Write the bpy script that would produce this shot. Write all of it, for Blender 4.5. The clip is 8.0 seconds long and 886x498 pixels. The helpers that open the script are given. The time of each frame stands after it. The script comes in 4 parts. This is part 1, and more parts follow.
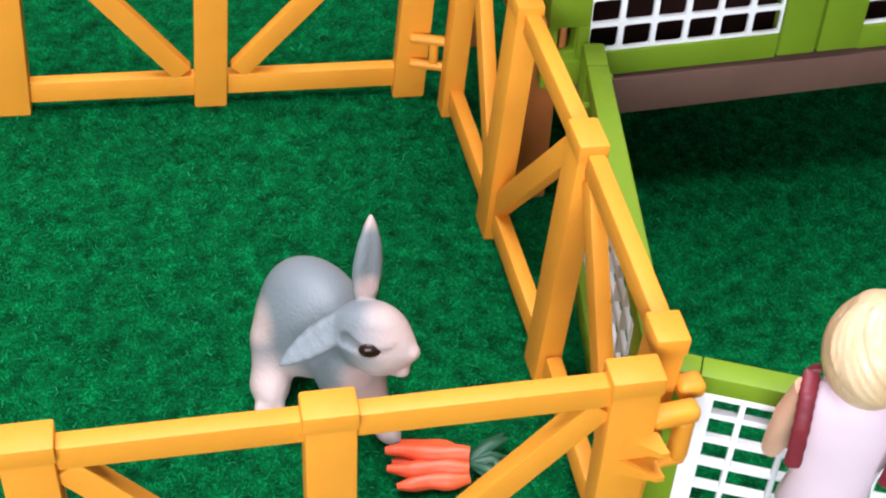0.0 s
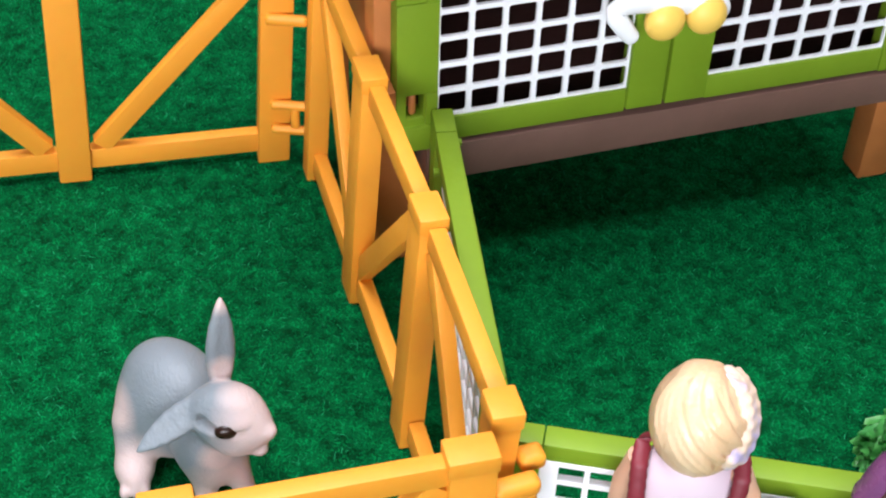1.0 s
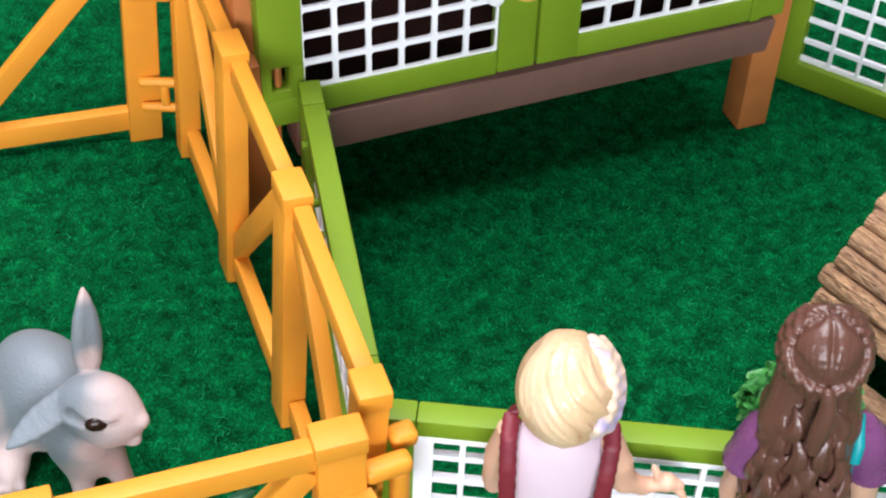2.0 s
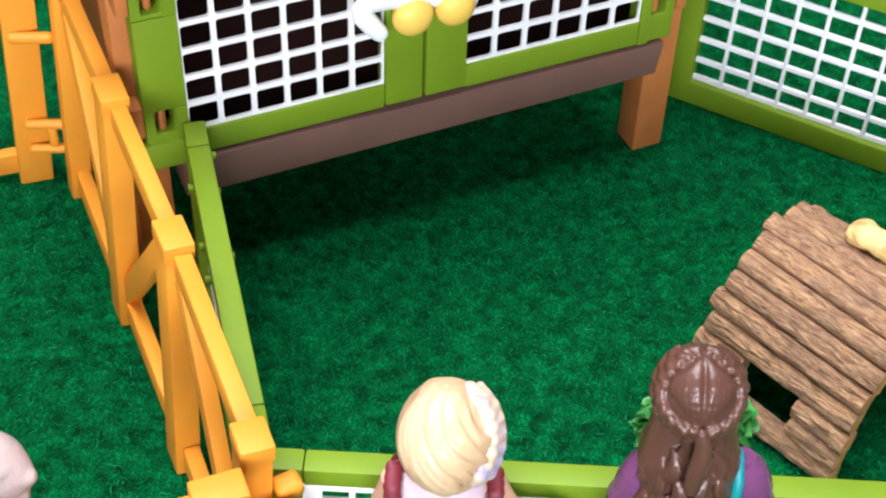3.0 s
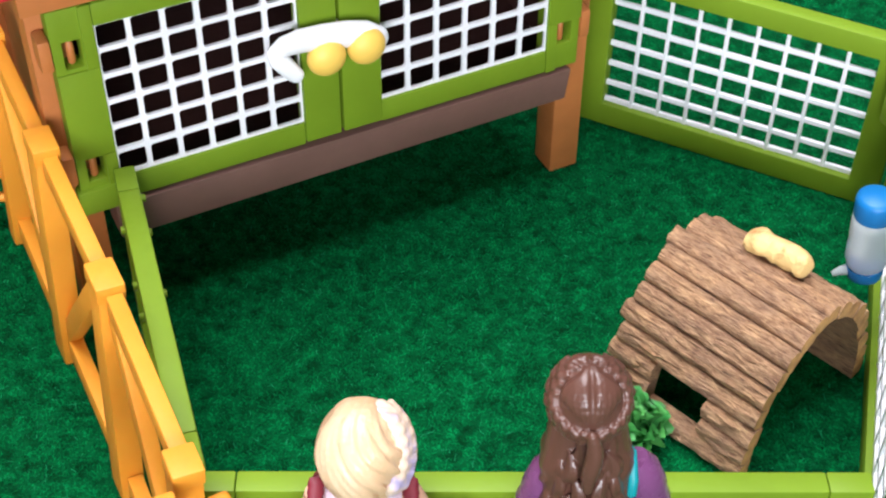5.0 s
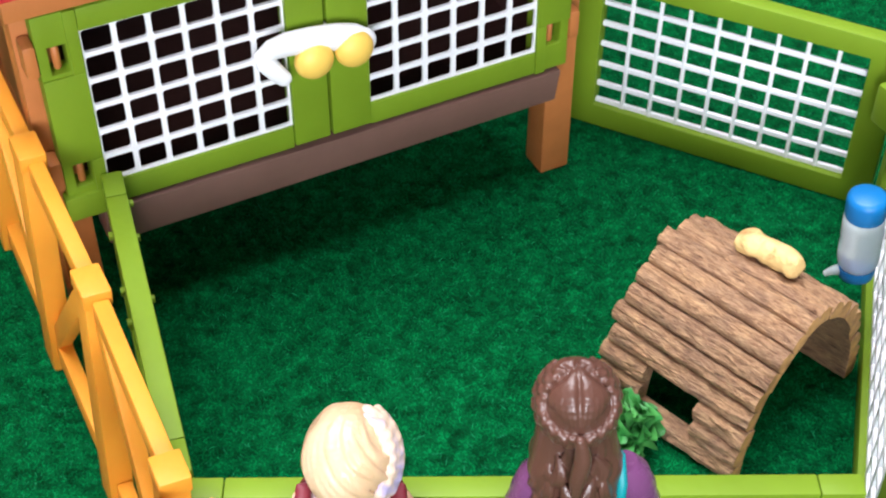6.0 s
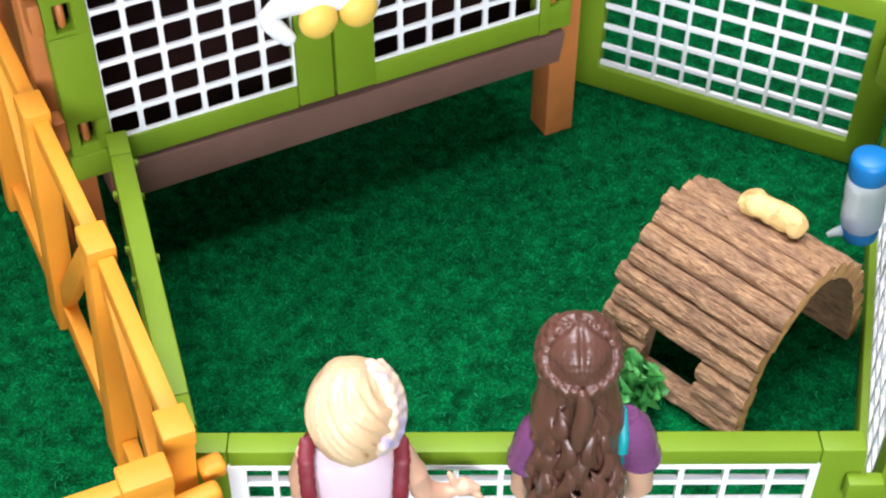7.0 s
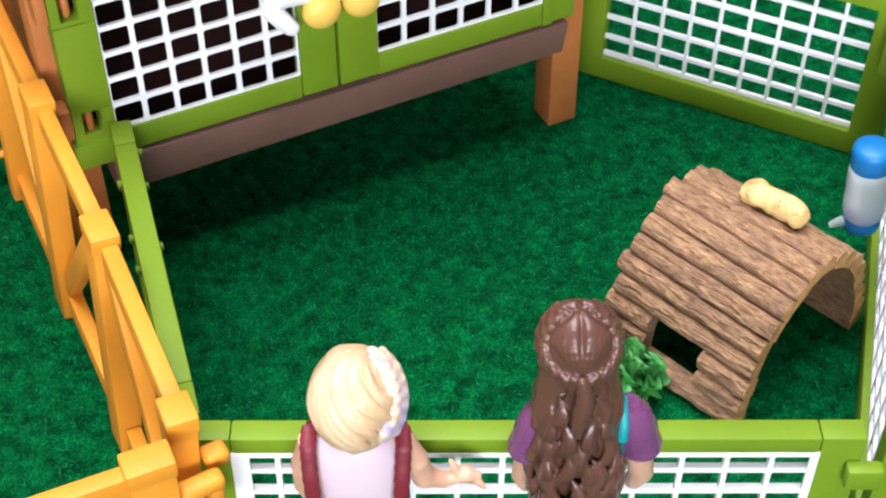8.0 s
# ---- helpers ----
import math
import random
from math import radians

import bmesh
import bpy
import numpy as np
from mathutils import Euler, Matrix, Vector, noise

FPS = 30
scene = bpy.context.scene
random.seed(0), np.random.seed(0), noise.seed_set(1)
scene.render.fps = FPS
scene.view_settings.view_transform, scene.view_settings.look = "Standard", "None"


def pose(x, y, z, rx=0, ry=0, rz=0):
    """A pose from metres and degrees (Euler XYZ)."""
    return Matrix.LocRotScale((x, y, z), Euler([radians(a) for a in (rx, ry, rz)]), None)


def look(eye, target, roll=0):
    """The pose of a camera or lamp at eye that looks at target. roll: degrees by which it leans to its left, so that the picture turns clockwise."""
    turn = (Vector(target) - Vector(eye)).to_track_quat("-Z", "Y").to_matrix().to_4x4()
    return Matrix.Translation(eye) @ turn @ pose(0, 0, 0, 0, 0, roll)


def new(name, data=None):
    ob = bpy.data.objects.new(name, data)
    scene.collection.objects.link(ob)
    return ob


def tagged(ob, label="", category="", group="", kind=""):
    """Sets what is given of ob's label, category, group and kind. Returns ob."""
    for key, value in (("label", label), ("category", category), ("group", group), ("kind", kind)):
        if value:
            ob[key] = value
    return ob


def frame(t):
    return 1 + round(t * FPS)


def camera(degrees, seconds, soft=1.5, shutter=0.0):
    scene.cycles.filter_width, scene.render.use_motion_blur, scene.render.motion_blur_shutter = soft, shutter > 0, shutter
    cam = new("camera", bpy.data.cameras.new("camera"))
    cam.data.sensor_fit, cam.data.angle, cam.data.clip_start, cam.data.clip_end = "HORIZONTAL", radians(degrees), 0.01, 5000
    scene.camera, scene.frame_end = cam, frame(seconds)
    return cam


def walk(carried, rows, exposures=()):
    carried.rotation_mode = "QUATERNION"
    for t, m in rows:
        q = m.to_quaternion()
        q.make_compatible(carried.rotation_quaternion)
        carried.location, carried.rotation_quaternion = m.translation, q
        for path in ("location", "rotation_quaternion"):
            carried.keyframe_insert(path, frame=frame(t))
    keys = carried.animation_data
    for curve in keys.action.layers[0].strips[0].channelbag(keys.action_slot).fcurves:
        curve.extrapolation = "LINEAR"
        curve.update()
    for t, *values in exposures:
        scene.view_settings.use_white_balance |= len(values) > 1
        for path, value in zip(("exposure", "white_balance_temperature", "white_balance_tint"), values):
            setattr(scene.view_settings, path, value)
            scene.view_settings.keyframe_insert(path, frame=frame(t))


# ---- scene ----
CM = 0.01
cam = camera(33.2, 8.0, soft=2.2)
# seconds, eye and target in centimetres, lean in degrees
PATH = [
    (0, (-15.927, -26.342, 24.562), (-10.385, -5.164, 4.049), 3.49),
    (0.3, (-15.159, -26.275, 24.680), (-9.211, -5.128, 4.253), 3.40),
    (0.5, (-14.858, -26.324, 24.899), (-8.706, -5.170, 4.537), 3.17),
    (0.8, (-14.466, -26.317, 25.320), (-7.967, -5.250, 4.977), 2.79),
    (1, (-14.074, -26.227, 25.794), (-7.292, -5.180, 5.520), 2.59),
    (1.2, (-13.685, -26.018, 25.954), (-6.644, -5.104, 5.634), 2.36),
    (1.5, (-13.430, -26.198, 25.979), (-6.088, -5.587, 5.453), 2.17),
    (1.8, (-13.142, -26.107, 25.972), (-5.334, -5.910, 5.214), 2.51),
    (2, (-12.859, -25.983, 25.738), (-4.770, -6.004, 4.872), 2.63),
    (2.2, (-12.596, -25.825, 25.753), (-4.158, -6.000, 4.878), 2.88),
    (3.3, (-11.575, -25.753, 26.502), (-2.073, -6.320, 5.716), 2.76),
    (3.5, (-11.554, -25.917, 26.686), (-1.896, -6.454, 6.000), 2.57),
    (4, (-11.415, -26.873, 27.562), (-1.508, -7.320, 7.080), 1.94),
    (4.5, (-11.326, -27.134, 27.955), (-1.352, -7.595, 7.491), 1.50),
    (4.7, (-11.360, -27.359, 27.795), (-1.375, -7.880, 7.279), 1.43),
    (5.8, (-11.081, -27.346, 27.633), (-1.055, -7.827, 7.176), 0.78),
    (6, (-11.051, -27.323, 27.631), (-1.030, -7.847, 7.131), 0.81),
    (6.5, (-11.074, -27.432, 27.546), (-1.090, -8.114, 6.878), 0.91),
    (7, (-11.133, -27.600, 27.440), (-1.374, -8.395, 6.561), 0.73),
    (7.5, (-11.113, -27.734, 27.469), (-1.497, -8.585, 6.473), 0.59),
    (8, (-11.120, -27.752, 27.492), (-1.522, -8.598, 6.491), 0.58),
]


def cm(p):
    return tuple(c * CM for c in p)


walk(cam, [(t, look(cm(eye), cm(target), roll)) for t, eye, target, roll in PATH],
     exposures=((0.0, -0.12), (0.8, -0.12), (2.0, -0.15), (3.3, -0.01), (4.5, -0.07), (6.0, -0.01), (8.0, -0.06)))

# ---- light: daylight from an added overhead lamp and an added front fill ----
world = bpy.data.worlds.new("daylight")
scene.world = world
world.use_nodes = True
wn = world.node_tree.nodes
sky = wn.new("ShaderNodeTexSky")
sky.sky_type, sky.sun_disc = "NISHITA", False
sky.sun_elevation, sky.sun_rotation = radians(40), radians(20)
world.node_tree.links.new(sky.outputs[0], wn["Background"].inputs[0])
wn["Background"].inputs[1].default_value = 0.1


def area_lamp(name, m, width, height, watts, colour):
    data = bpy.data.lights.new(name, "AREA")
    data.shape, data.size, data.size_y, data.energy, data.color = "RECTANGLE", width, height, watts, colour
    lamp = new(name, data)
    lamp.matrix_world = m
    return lamp


# soft light from above; the skylight it stands for is unseen
area_lamp("overhead_light", look((-0.22, 0.18, 2.46), (-0.22, 0.18, 0)), 1.8, 1.8, 127, (0.98, 0.965, 1.04))
# low fill added to brighten front faces; no real window known there
area_lamp("front_fill_light", look((-0.75, -1.58, 0.64), (-0.03, -0.1, 0.06)), 1.0, 0.6, 43, (0.92, 0.95, 1.05))

# ---- materials ----


def material(name, base, rough=0.5, vary=0.12, grain=60.0, bump=0.1, bump_scale=400.0, second=None, metal=0.0,
             subsurface=0.0, coat=0.0, stretch=(1, 1, 1), distance=0.0006, island=0.0, spec=0.5, edge=(0.3, 0.7), patch=0.0, patch_scale=120.0):
    m = bpy.data.materials.new(name)
    m.use_nodes = True
    n, l = m.node_tree.nodes, m.node_tree.links
    b = n["Principled BSDF"]
    b.inputs["Roughness"].default_value, b.inputs["Metallic"].default_value = rough, metal
    b.inputs["Subsurface Weight"].default_value = subsurface
    b.inputs["Subsurface Radius"].default_value = (0.004, 0.002, 0.001)
    b.inputs["Coat Weight"].default_value = coat
    b.inputs["Specular IOR Level"].default_value = spec
    co = n.new("ShaderNodeTexCoord")
    mp = n.new("ShaderNodeMapping")
    mp.inputs["Scale"].default_value = stretch
    l.new(co.outputs["Object"], mp.inputs[0])
    big, fine = n.new("ShaderNodeTexNoise"), n.new("ShaderNodeTexNoise")
    big.inputs["Scale"].default_value, big.inputs["Detail"].default_value = grain, 5
    fine.inputs["Scale"].default_value, fine.inputs["Detail"].default_value = bump_scale, 4
    for t in (big, fine):
        l.new(mp.outputs[0], t.inputs["Vector"])
    ramp = n.new("ShaderNodeMapRange")
    ramp.inputs["From Min"].default_value, ramp.inputs["From Max"].default_value = edge
    l.new(big.outputs[0], ramp.inputs[0])
    mix = n.new("ShaderNodeMix")
    mix.data_type = "RGBA"
    dark = second or tuple(c * (1 - vary) for c in base)
    light = base if second else tuple(min(1, c * (1 + vary)) for c in base)
    mix.inputs["A"].default_value, mix.inputs["B"].default_value = (*dark, 1), (*light, 1)
    l.new(ramp.outputs[0], mix.inputs["Factor"])
    colour = mix.outputs["Result"]
    if patch:
        wide = n.new("ShaderNodeTexNoise")
        wide.inputs["Scale"].default_value, wide.inputs["Detail"].default_value = patch_scale, 3
        l.new(co.outputs["Object"], wide.inputs["Vector"])
        gain = n.new("ShaderNodeMapRange")
        gain.inputs["From Min"].default_value, gain.inputs["From Max"].default_value = 0.32, 0.68
        gain.inputs["To Min"].default_value, gain.inputs["To Max"].default_value = 1 - patch, 1 + patch
        l.new(wide.outputs[0], gain.inputs[0])
        shade = n.new("ShaderNodeHueSaturation")
        l.new(gain.outputs[0], shade.inputs["Value"])
        l.new(colour, shade.inputs["Color"])
        colour = shade.outputs[0]
    if island:
        geo = n.new("ShaderNodeNewGeometry")
        hsv = n.new("ShaderNodeHueSaturation")
        r = n.new("ShaderNodeMapRange")
        r.inputs["To Min"].default_value, r.inputs["To Max"].default_value = 1 - island, 1 + island
        l.new(geo.outputs["Random Per Island"], r.inputs[0])
        l.new(r.outputs[0], hsv.inputs["Value"])
        l.new(colour, hsv.inputs["Color"])
        colour = hsv.outputs[0]
    l.new(colour, b.inputs["Base Color"])
    rr = n.new("ShaderNodeMapRange")
    rr.inputs["To Min"].default_value, rr.inputs["To Max"].default_value = max(0, rough - 0.08), min(1, rough + 0.08)
    l.new(fine.outputs[0], rr.inputs[0])
    l.new(rr.outputs[0], b.inputs["Roughness"])
    bp = n.new("ShaderNodeBump")
    bp.inputs["Strength"].default_value, bp.inputs["Distance"].default_value = bump, distance
    l.new(fine.outputs[0], bp.inputs["Height"])
    l.new(bp.outputs[0], b.inputs["Normal"])
    return m


ORANGE = material("orange_plastic", (0.80, 0.318, 0.030), 0.47, 0.06, 40, 0.10, 500, subsurface=0.2, spec=0.35)
GREEN = material("lime_green_plastic", (0.175, 0.285, 0.015), 0.50, 0.07, 50, 0.12, 600, subsurface=0.05, spec=0.3)
WHITE = material("white_plastic", (0.92, 0.92, 0.94), 0.40, 0.03, 60, 0.06, 500)
TAN = material("terracotta_plastic", (0.51, 0.172, 0.048), 0.45, 0.12, 90, 0.15, 500)
BEAM = material("grey_brown_plastic", (0.165, 0.085, 0.066), 0.50, 0.10, 70, 0.15, 600)
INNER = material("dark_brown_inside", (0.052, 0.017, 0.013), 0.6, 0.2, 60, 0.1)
RED = material("red_roof_plastic", (0.72, 0.03, 0.05), 0.4, 0.06, 50, 0.1)
YELLOW = material("yellow_plastic", (0.90, 0.58, 0.11), 0.48, 0.04, 60, 0.04)
TURF_BASE = material("turf_backing", (0.0006, 0.090, 0.0243), 0.95, 0.3, 330, 0.9, 900, second=(0.0004, 0.034, 0.009), distance=0.002, spec=0.05, edge=(0.28, 0.58), patch=0.32, patch_scale=210)
TURF = material("turf_fibre", (0.0006, 0.188, 0.048), 0.85, 0.3, 330, 0.1, 300, second=(0.0005, 0.076, 0.020), island=0.10, spec=0.04, edge=(0.28, 0.58), patch=0.32, patch_scale=210)
TURF_FLECK = material("pale_turf_fleck", (0.010, 0.24, 0.090), 0.8, 0.2, 300, 0.1, 300, island=0.3, spec=0.1)
CUT = material("cut_wood_edge", (0.78, 0.42, 0.15), 0.7, 0.2, 300, 0.6, 600, second=(0.42, 0.20, 0.07))
LOG = material("pale_log", (0.80, 0.55, 0.22), 0.6, 0.08, 260, 0.8, 500, second=(0.52, 0.27, 0.09), edge=(0.30, 0.46), distance=0.0012)
BLUE = material("blue_plastic", (0.002, 0.17, 0.46), 0.45, 0.06, 60, 0.05)
LEAF = material("lettuce_leaf", (0.14, 0.50, 0.12), 0.30, 0.2, 160, 0.15, 600, second=(0.035, 0.30, 0.06), subsurface=0.05)
CARROT = material("carrot_plastic", (0.86, 0.105, 0.035), 0.45, 0.15, 120, 0.3, 500)
CARROT_LEAF = material("carrot_top_plastic", (0.010, 0.07, 0.035), 0.5, 0.2, 160, 0.2, 500)
BLONDE = material("blonde_painted_hair", (0.77, 0.56, 0.35), 0.32, 0.05, 120, 0.5, 800, second=(0.68, 0.42, 0.22), subsurface=0.03, stretch=(1, 1, 0.2), distance=0.0006)
LILAC = material("lilac_braid_paint", (0.76, 0.57, 0.42), 0.45, 0.12, 260, 0.2, 600, second=(0.50, 0.42, 0.62), edge=(0.36, 0.52))
BROWN = material("brown_painted_hair", (0.118, 0.050, 0.034), 0.34, 0.15, 130, 0.35, 800, coat=0.2, stretch=(1, 1, 0.12), distance=0.0007)
SKIN = material("peach_plastic_skin", (0.75, 0.43, 0.29), 0.5, 0.03, 60, 0.05, subsurface=0.15)
PINK = material("pale_pink_paint", (0.80, 0.62, 0.70), 0.55, 0.03, 60, 0.05)
BURGUNDY = material("burgundy_paint", (0.20, 0.018, 0.03), 0.5, 0.15, 200, 0.2)
PURPLE = material("purple_paint", (0.19, 0.06, 0.165), 0.27, 0.08, 120, 0.1, coat=0.1)
TEAL = material("teal_paint", (0.0, 0.28, 0.30), 0.45, 0.1, 120, 0.1)
DENIM = material("dark_blue_trousers_paint", (0.04, 0.06, 0.13), 0.6, 0.15, 120, 0.2)
EYE = material("dark_glossy_eye", (0.020, 0.007, 0.004), 0.30, 0.1, 100, 0.0)
# unseen walls and ceiling, coloured dark to cut light bounced onto the toys
ROOM_DARK = material("dark_unseen_room", (0.07, 0.069, 0.067), 0.85, 0.03, 3, 0.2, 60)
FLOORING = material("pale_floor", (0.45, 0.36, 0.28), 0.6, 0.12, 5, 0.1, 60)


def rabbit_fur():
    """Grey painted back, pale pink muzzle, feet and belly."""
    m = material("grey_and_pink_rabbit_paint", (0.3, 0.3, 0.3), 0.48, 0.05, 200, 0.4, 1700, stretch=(1.0, 0.4, 1.0), distance=0.0005, subsurface=0.05)
    n, l = m.node_tree.nodes, m.node_tree.links
    b = n["Principled BSDF"]
    at = n.new("ShaderNodeAttribute")
    at.attribute_name = "paint"
    noise_n = n.new("ShaderNodeTexNoise")
    noise_n.inputs["Scale"].default_value = 260
    add = n.new("ShaderNodeMath")
    add.operation = "MULTIPLY_ADD"
    add.inputs[1].default_value, add.inputs[2].default_value = 0.35, -0.17
    l.new(noise_n.outputs[0], add.inputs[0])
    s = n.new("ShaderNodeMath")
    s.use_clamp = True
    l.new(add.outputs[0], s.inputs[0])
    l.new(at.outputs["Fac"], s.inputs[1])
    mix = n.new("ShaderNodeMix")
    mix.data_type = "RGBA"
    mix.inputs["A"].default_value, mix.inputs["B"].default_value = (0.205, 0.243, 0.268, 1), (0.58, 0.455, 0.43, 1)
    l.new(s.outputs[0], mix.inputs["Factor"])
    l.new(mix.outputs["Result"], b.inputs["Base Color"])
    return m


def bark():
    """Three browns along the grain, dark in the cracks, each strip a little different."""
    m = bpy.data.materials.new("bark_wood")
    m.use_nodes = True
    n, l = m.node_tree.nodes, m.node_tree.links
    b = n["Principled BSDF"]
    co, info = n.new("ShaderNodeTexCoord"), n.new("ShaderNodeObjectInfo")
    shift = n.new("ShaderNodeVectorMath")
    shift.operation = "ADD"
    l.new(co.outputs["Object"], shift.inputs[0])
    l.new(info.outputs["Random"], shift.inputs[1])
    heights = []
    for stretch, scale, detail in (((1, 0.10, 1), 3000, 6), ((1, 0.3, 1), 1100, 4), ((1, 0.6, 1), 160, 4)):
        mp, t = n.new("ShaderNodeMapping"), n.new("ShaderNodeTexNoise")
        mp.inputs["Scale"].default_value = stretch
        t.inputs["Scale"].default_value, t.inputs["Detail"].default_value, t.inputs["Distortion"].default_value = scale, detail, 0.6
        l.new(shift.outputs[0], mp.inputs[0])
        l.new(mp.outputs[0], t.inputs["Vector"])
        heights.append(t)
    add = n.new("ShaderNodeMath")
    add.operation = "MULTIPLY_ADD"
    add.inputs[1].default_value = 0.36
    l.new(heights[1].outputs[0], add.inputs[0])
    half = n.new("ShaderNodeMath")
    half.operation = "MULTIPLY"
    half.inputs[1].default_value = 0.64
    l.new(heights[0].outputs[0], half.inputs[0])
    l.new(half.outputs[0], add.inputs[2])
    ramp = n.new("ShaderNodeValToRGB")
    e = ramp.color_ramp.elements
    e[0].position, e[0].color = 0.33, (0.135, 0.060, 0.034, 1)
    e[1].position, e[1].color = 0.66, (0.70, 0.465, 0.27, 1)
    mid = e.new(0.48)
    mid.color = (0.44, 0.255, 0.142, 1)
    l.new(add.outputs[0], ramp.inputs[0])
    tone = n.new("ShaderNodeMix")
    tone.data_type, tone.blend_type = "RGBA", "MULTIPLY"
    tone.inputs["Factor"].default_value = 1
    wash = n.new("ShaderNodeMix")
    wash.data_type = "RGBA"
    wash.inputs["A"].default_value, wash.inputs["B"].default_value = (0.80, 0.75, 0.74, 1), (1.12, 1.06, 0.95, 1)
    reach = n.new("ShaderNodeMapRange")
    reach.inputs["From Min"].default_value, reach.inputs["From Max"].default_value = 0.35, 0.65
    l.new(heights[2].outputs[0], reach.inputs[0])
    l.new(reach.outputs[0], wash.inputs["Factor"])
    l.new(ramp.outputs[0], tone.inputs["A"])
    l.new(wash.outputs["Result"], tone.inputs["B"])
    l.new(tone.outputs["Result"], b.inputs["Base Color"])
    b.inputs["Roughness"].default_value = 0.62
    bp = n.new("ShaderNodeBump")
    bp.inputs["Strength"].default_value, bp.inputs["Distance"].default_value = 1.0, 0.0020
    l.new(add.outputs[0], bp.inputs["Height"])
    l.new(bp.outputs[0], b.inputs["Normal"])
    return m


BARK = bark()
FUR = rabbit_fur()


def clear_plastic():
    m = bpy.data.materials.new("clear_bottle_plastic")
    m.use_nodes = True
    b = m.node_tree.nodes["Principled BSDF"]
    b.inputs["Base Color"].default_value = (0.80, 0.87, 0.90, 1)
    b.inputs["Roughness"].default_value = 0.3
    b.inputs["Transmission Weight"].default_value = 0.6
    b.inputs["IOR"].default_value = 1.3
    return m


CLEAR = clear_plastic()

# ---- mesh helpers, all in centimetres ----


def link(name, bm, mats, smooth=40):
    """A mesh object from a bmesh in centimetres."""
    bmesh.ops.scale(bm, vec=(CM, CM, CM), verts=bm.verts)
    bmesh.ops.recalc_face_normals(bm, faces=bm.faces)
    me = bpy.data.meshes.new(name)
    bm.to_mesh(me)
    bm.free()
    for m in mats if isinstance(mats, (list, tuple)) else [mats]:
        me.materials.append(m)
    if smooth:
        me.shade_smooth()
        me.set_sharp_from_angle(angle=radians(smooth))
    return new(name, me)


def part(name, bm, mats, parent, label="", smooth=40):
    ob = link(name, bm, mats, smooth)
    ob.parent = parent
    return tagged(ob, label)


def thing(name, m, label, category, group="", kind=""):
    ob = new(name)
    ob.matrix_world = m
    ob.empty_display_size = 0.01
    return tagged(ob, label, category, group, kind)


def at(x, y, z=0.0, rx=0, ry=0, rz=0):
    return pose(x * CM, y * CM, z * CM, rx, ry, rz)


def box(bm, x0, x1, y0, y1, z0, z1, bevel=0.04, m=None, seg=2):
    made = bmesh.ops.create_cube(bm, size=1)["verts"]
    c = Vector(((x0 + x1) / 2, (y0 + y1) / 2, (z0 + z1) / 2))
    for v in made:
        v.co = Vector((v.co.x * (x1 - x0), v.co.y * (y1 - y0), v.co.z * (z1 - z0))) + c
    edges = list({e for v in made for e in v.link_edges})
    if bevel:
        out = bmesh.ops.bevel(bm, geom=edges, offset=bevel, segments=seg, affect="EDGES", profile=0.6, clamp_overlap=True)
        made = list({v for f in out["faces"] for v in f.verts} | {v for v in made if v.is_valid})
    if m is not None:
        bmesh.ops.transform(bm, matrix=m, verts=made)
    return made


def boxed(*args, **kw):
    bm = bmesh.new()
    box(bm, *args, **kw)
    return bm


def tube(bm, pts, radii, sides=10, flat=1.0, index=0, up=Vector((0, 0, 1))):
    """A swept tube with closed, rounded ends; flat squeezes it along its own up."""
    pts = [Vector(p) for p in pts]
    rings = []
    for i, p in enumerate(pts):
        d = (pts[min(i + 1, len(pts) - 1)] - pts[max(i - 1, 0)]).normalized()
        side = d.cross(up)
        side = side.normalized() if side.length > 1e-4 else d.orthogonal().normalized()
        top = side.cross(d)
        r = radii[i] if isinstance(radii, (list, tuple)) else radii
        rings.append([bm.verts.new(p + r * (math.cos(a) * side + flat * math.sin(a) * top))
                      for a in (2 * math.pi * k / sides for k in range(sides))])
    for a, b in zip(rings, rings[1:]):
        for k in range(sides):
            bm.faces.new((a[k], a[(k + 1) % sides], b[(k + 1) % sides], b[k])).material_index = index
    for ring in (rings[0], rings[-1]):
        bm.faces.new(ring).material_index = index


def lathe(bm, profile, sides=28, index=0, m=None):
    made, rings = [], []
    for r, z in profile:
        ring = [bm.verts.new((max(r, 1e-4) * math.cos(a), max(r, 1e-4) * math.sin(a), z))
                for a in (2 * math.pi * k / sides for k in range(sides))]
        rings.append(ring)
        made += ring
    for a, b in zip(rings, rings[1:]):
        for k in range(sides):
            bm.faces.new((a[k], a[(k + 1) % sides], b[(k + 1) % sides], b[k])).material_index = index
    for ring in (rings[0], rings[-1]):
        bm.faces.new(ring).material_index = index
    if m is not None:
        bmesh.ops.transform(bm, matrix=m, verts=made)


def ball(bm, c, r, index=0, u=20, v=14, turn=None):
    r = r if isinstance(r, (list, tuple)) else (r, r, r)
    m = Matrix.Translation(c) @ (turn or Matrix()) @ Matrix.Diagonal((*r, 1))
    made = bmesh.ops.create_uvsphere(bm, u_segments=u, v_segments=v, radius=1, matrix=m)["verts"]
    for f in {f for w in made for f in w.link_faces}:
        f.material_index = index


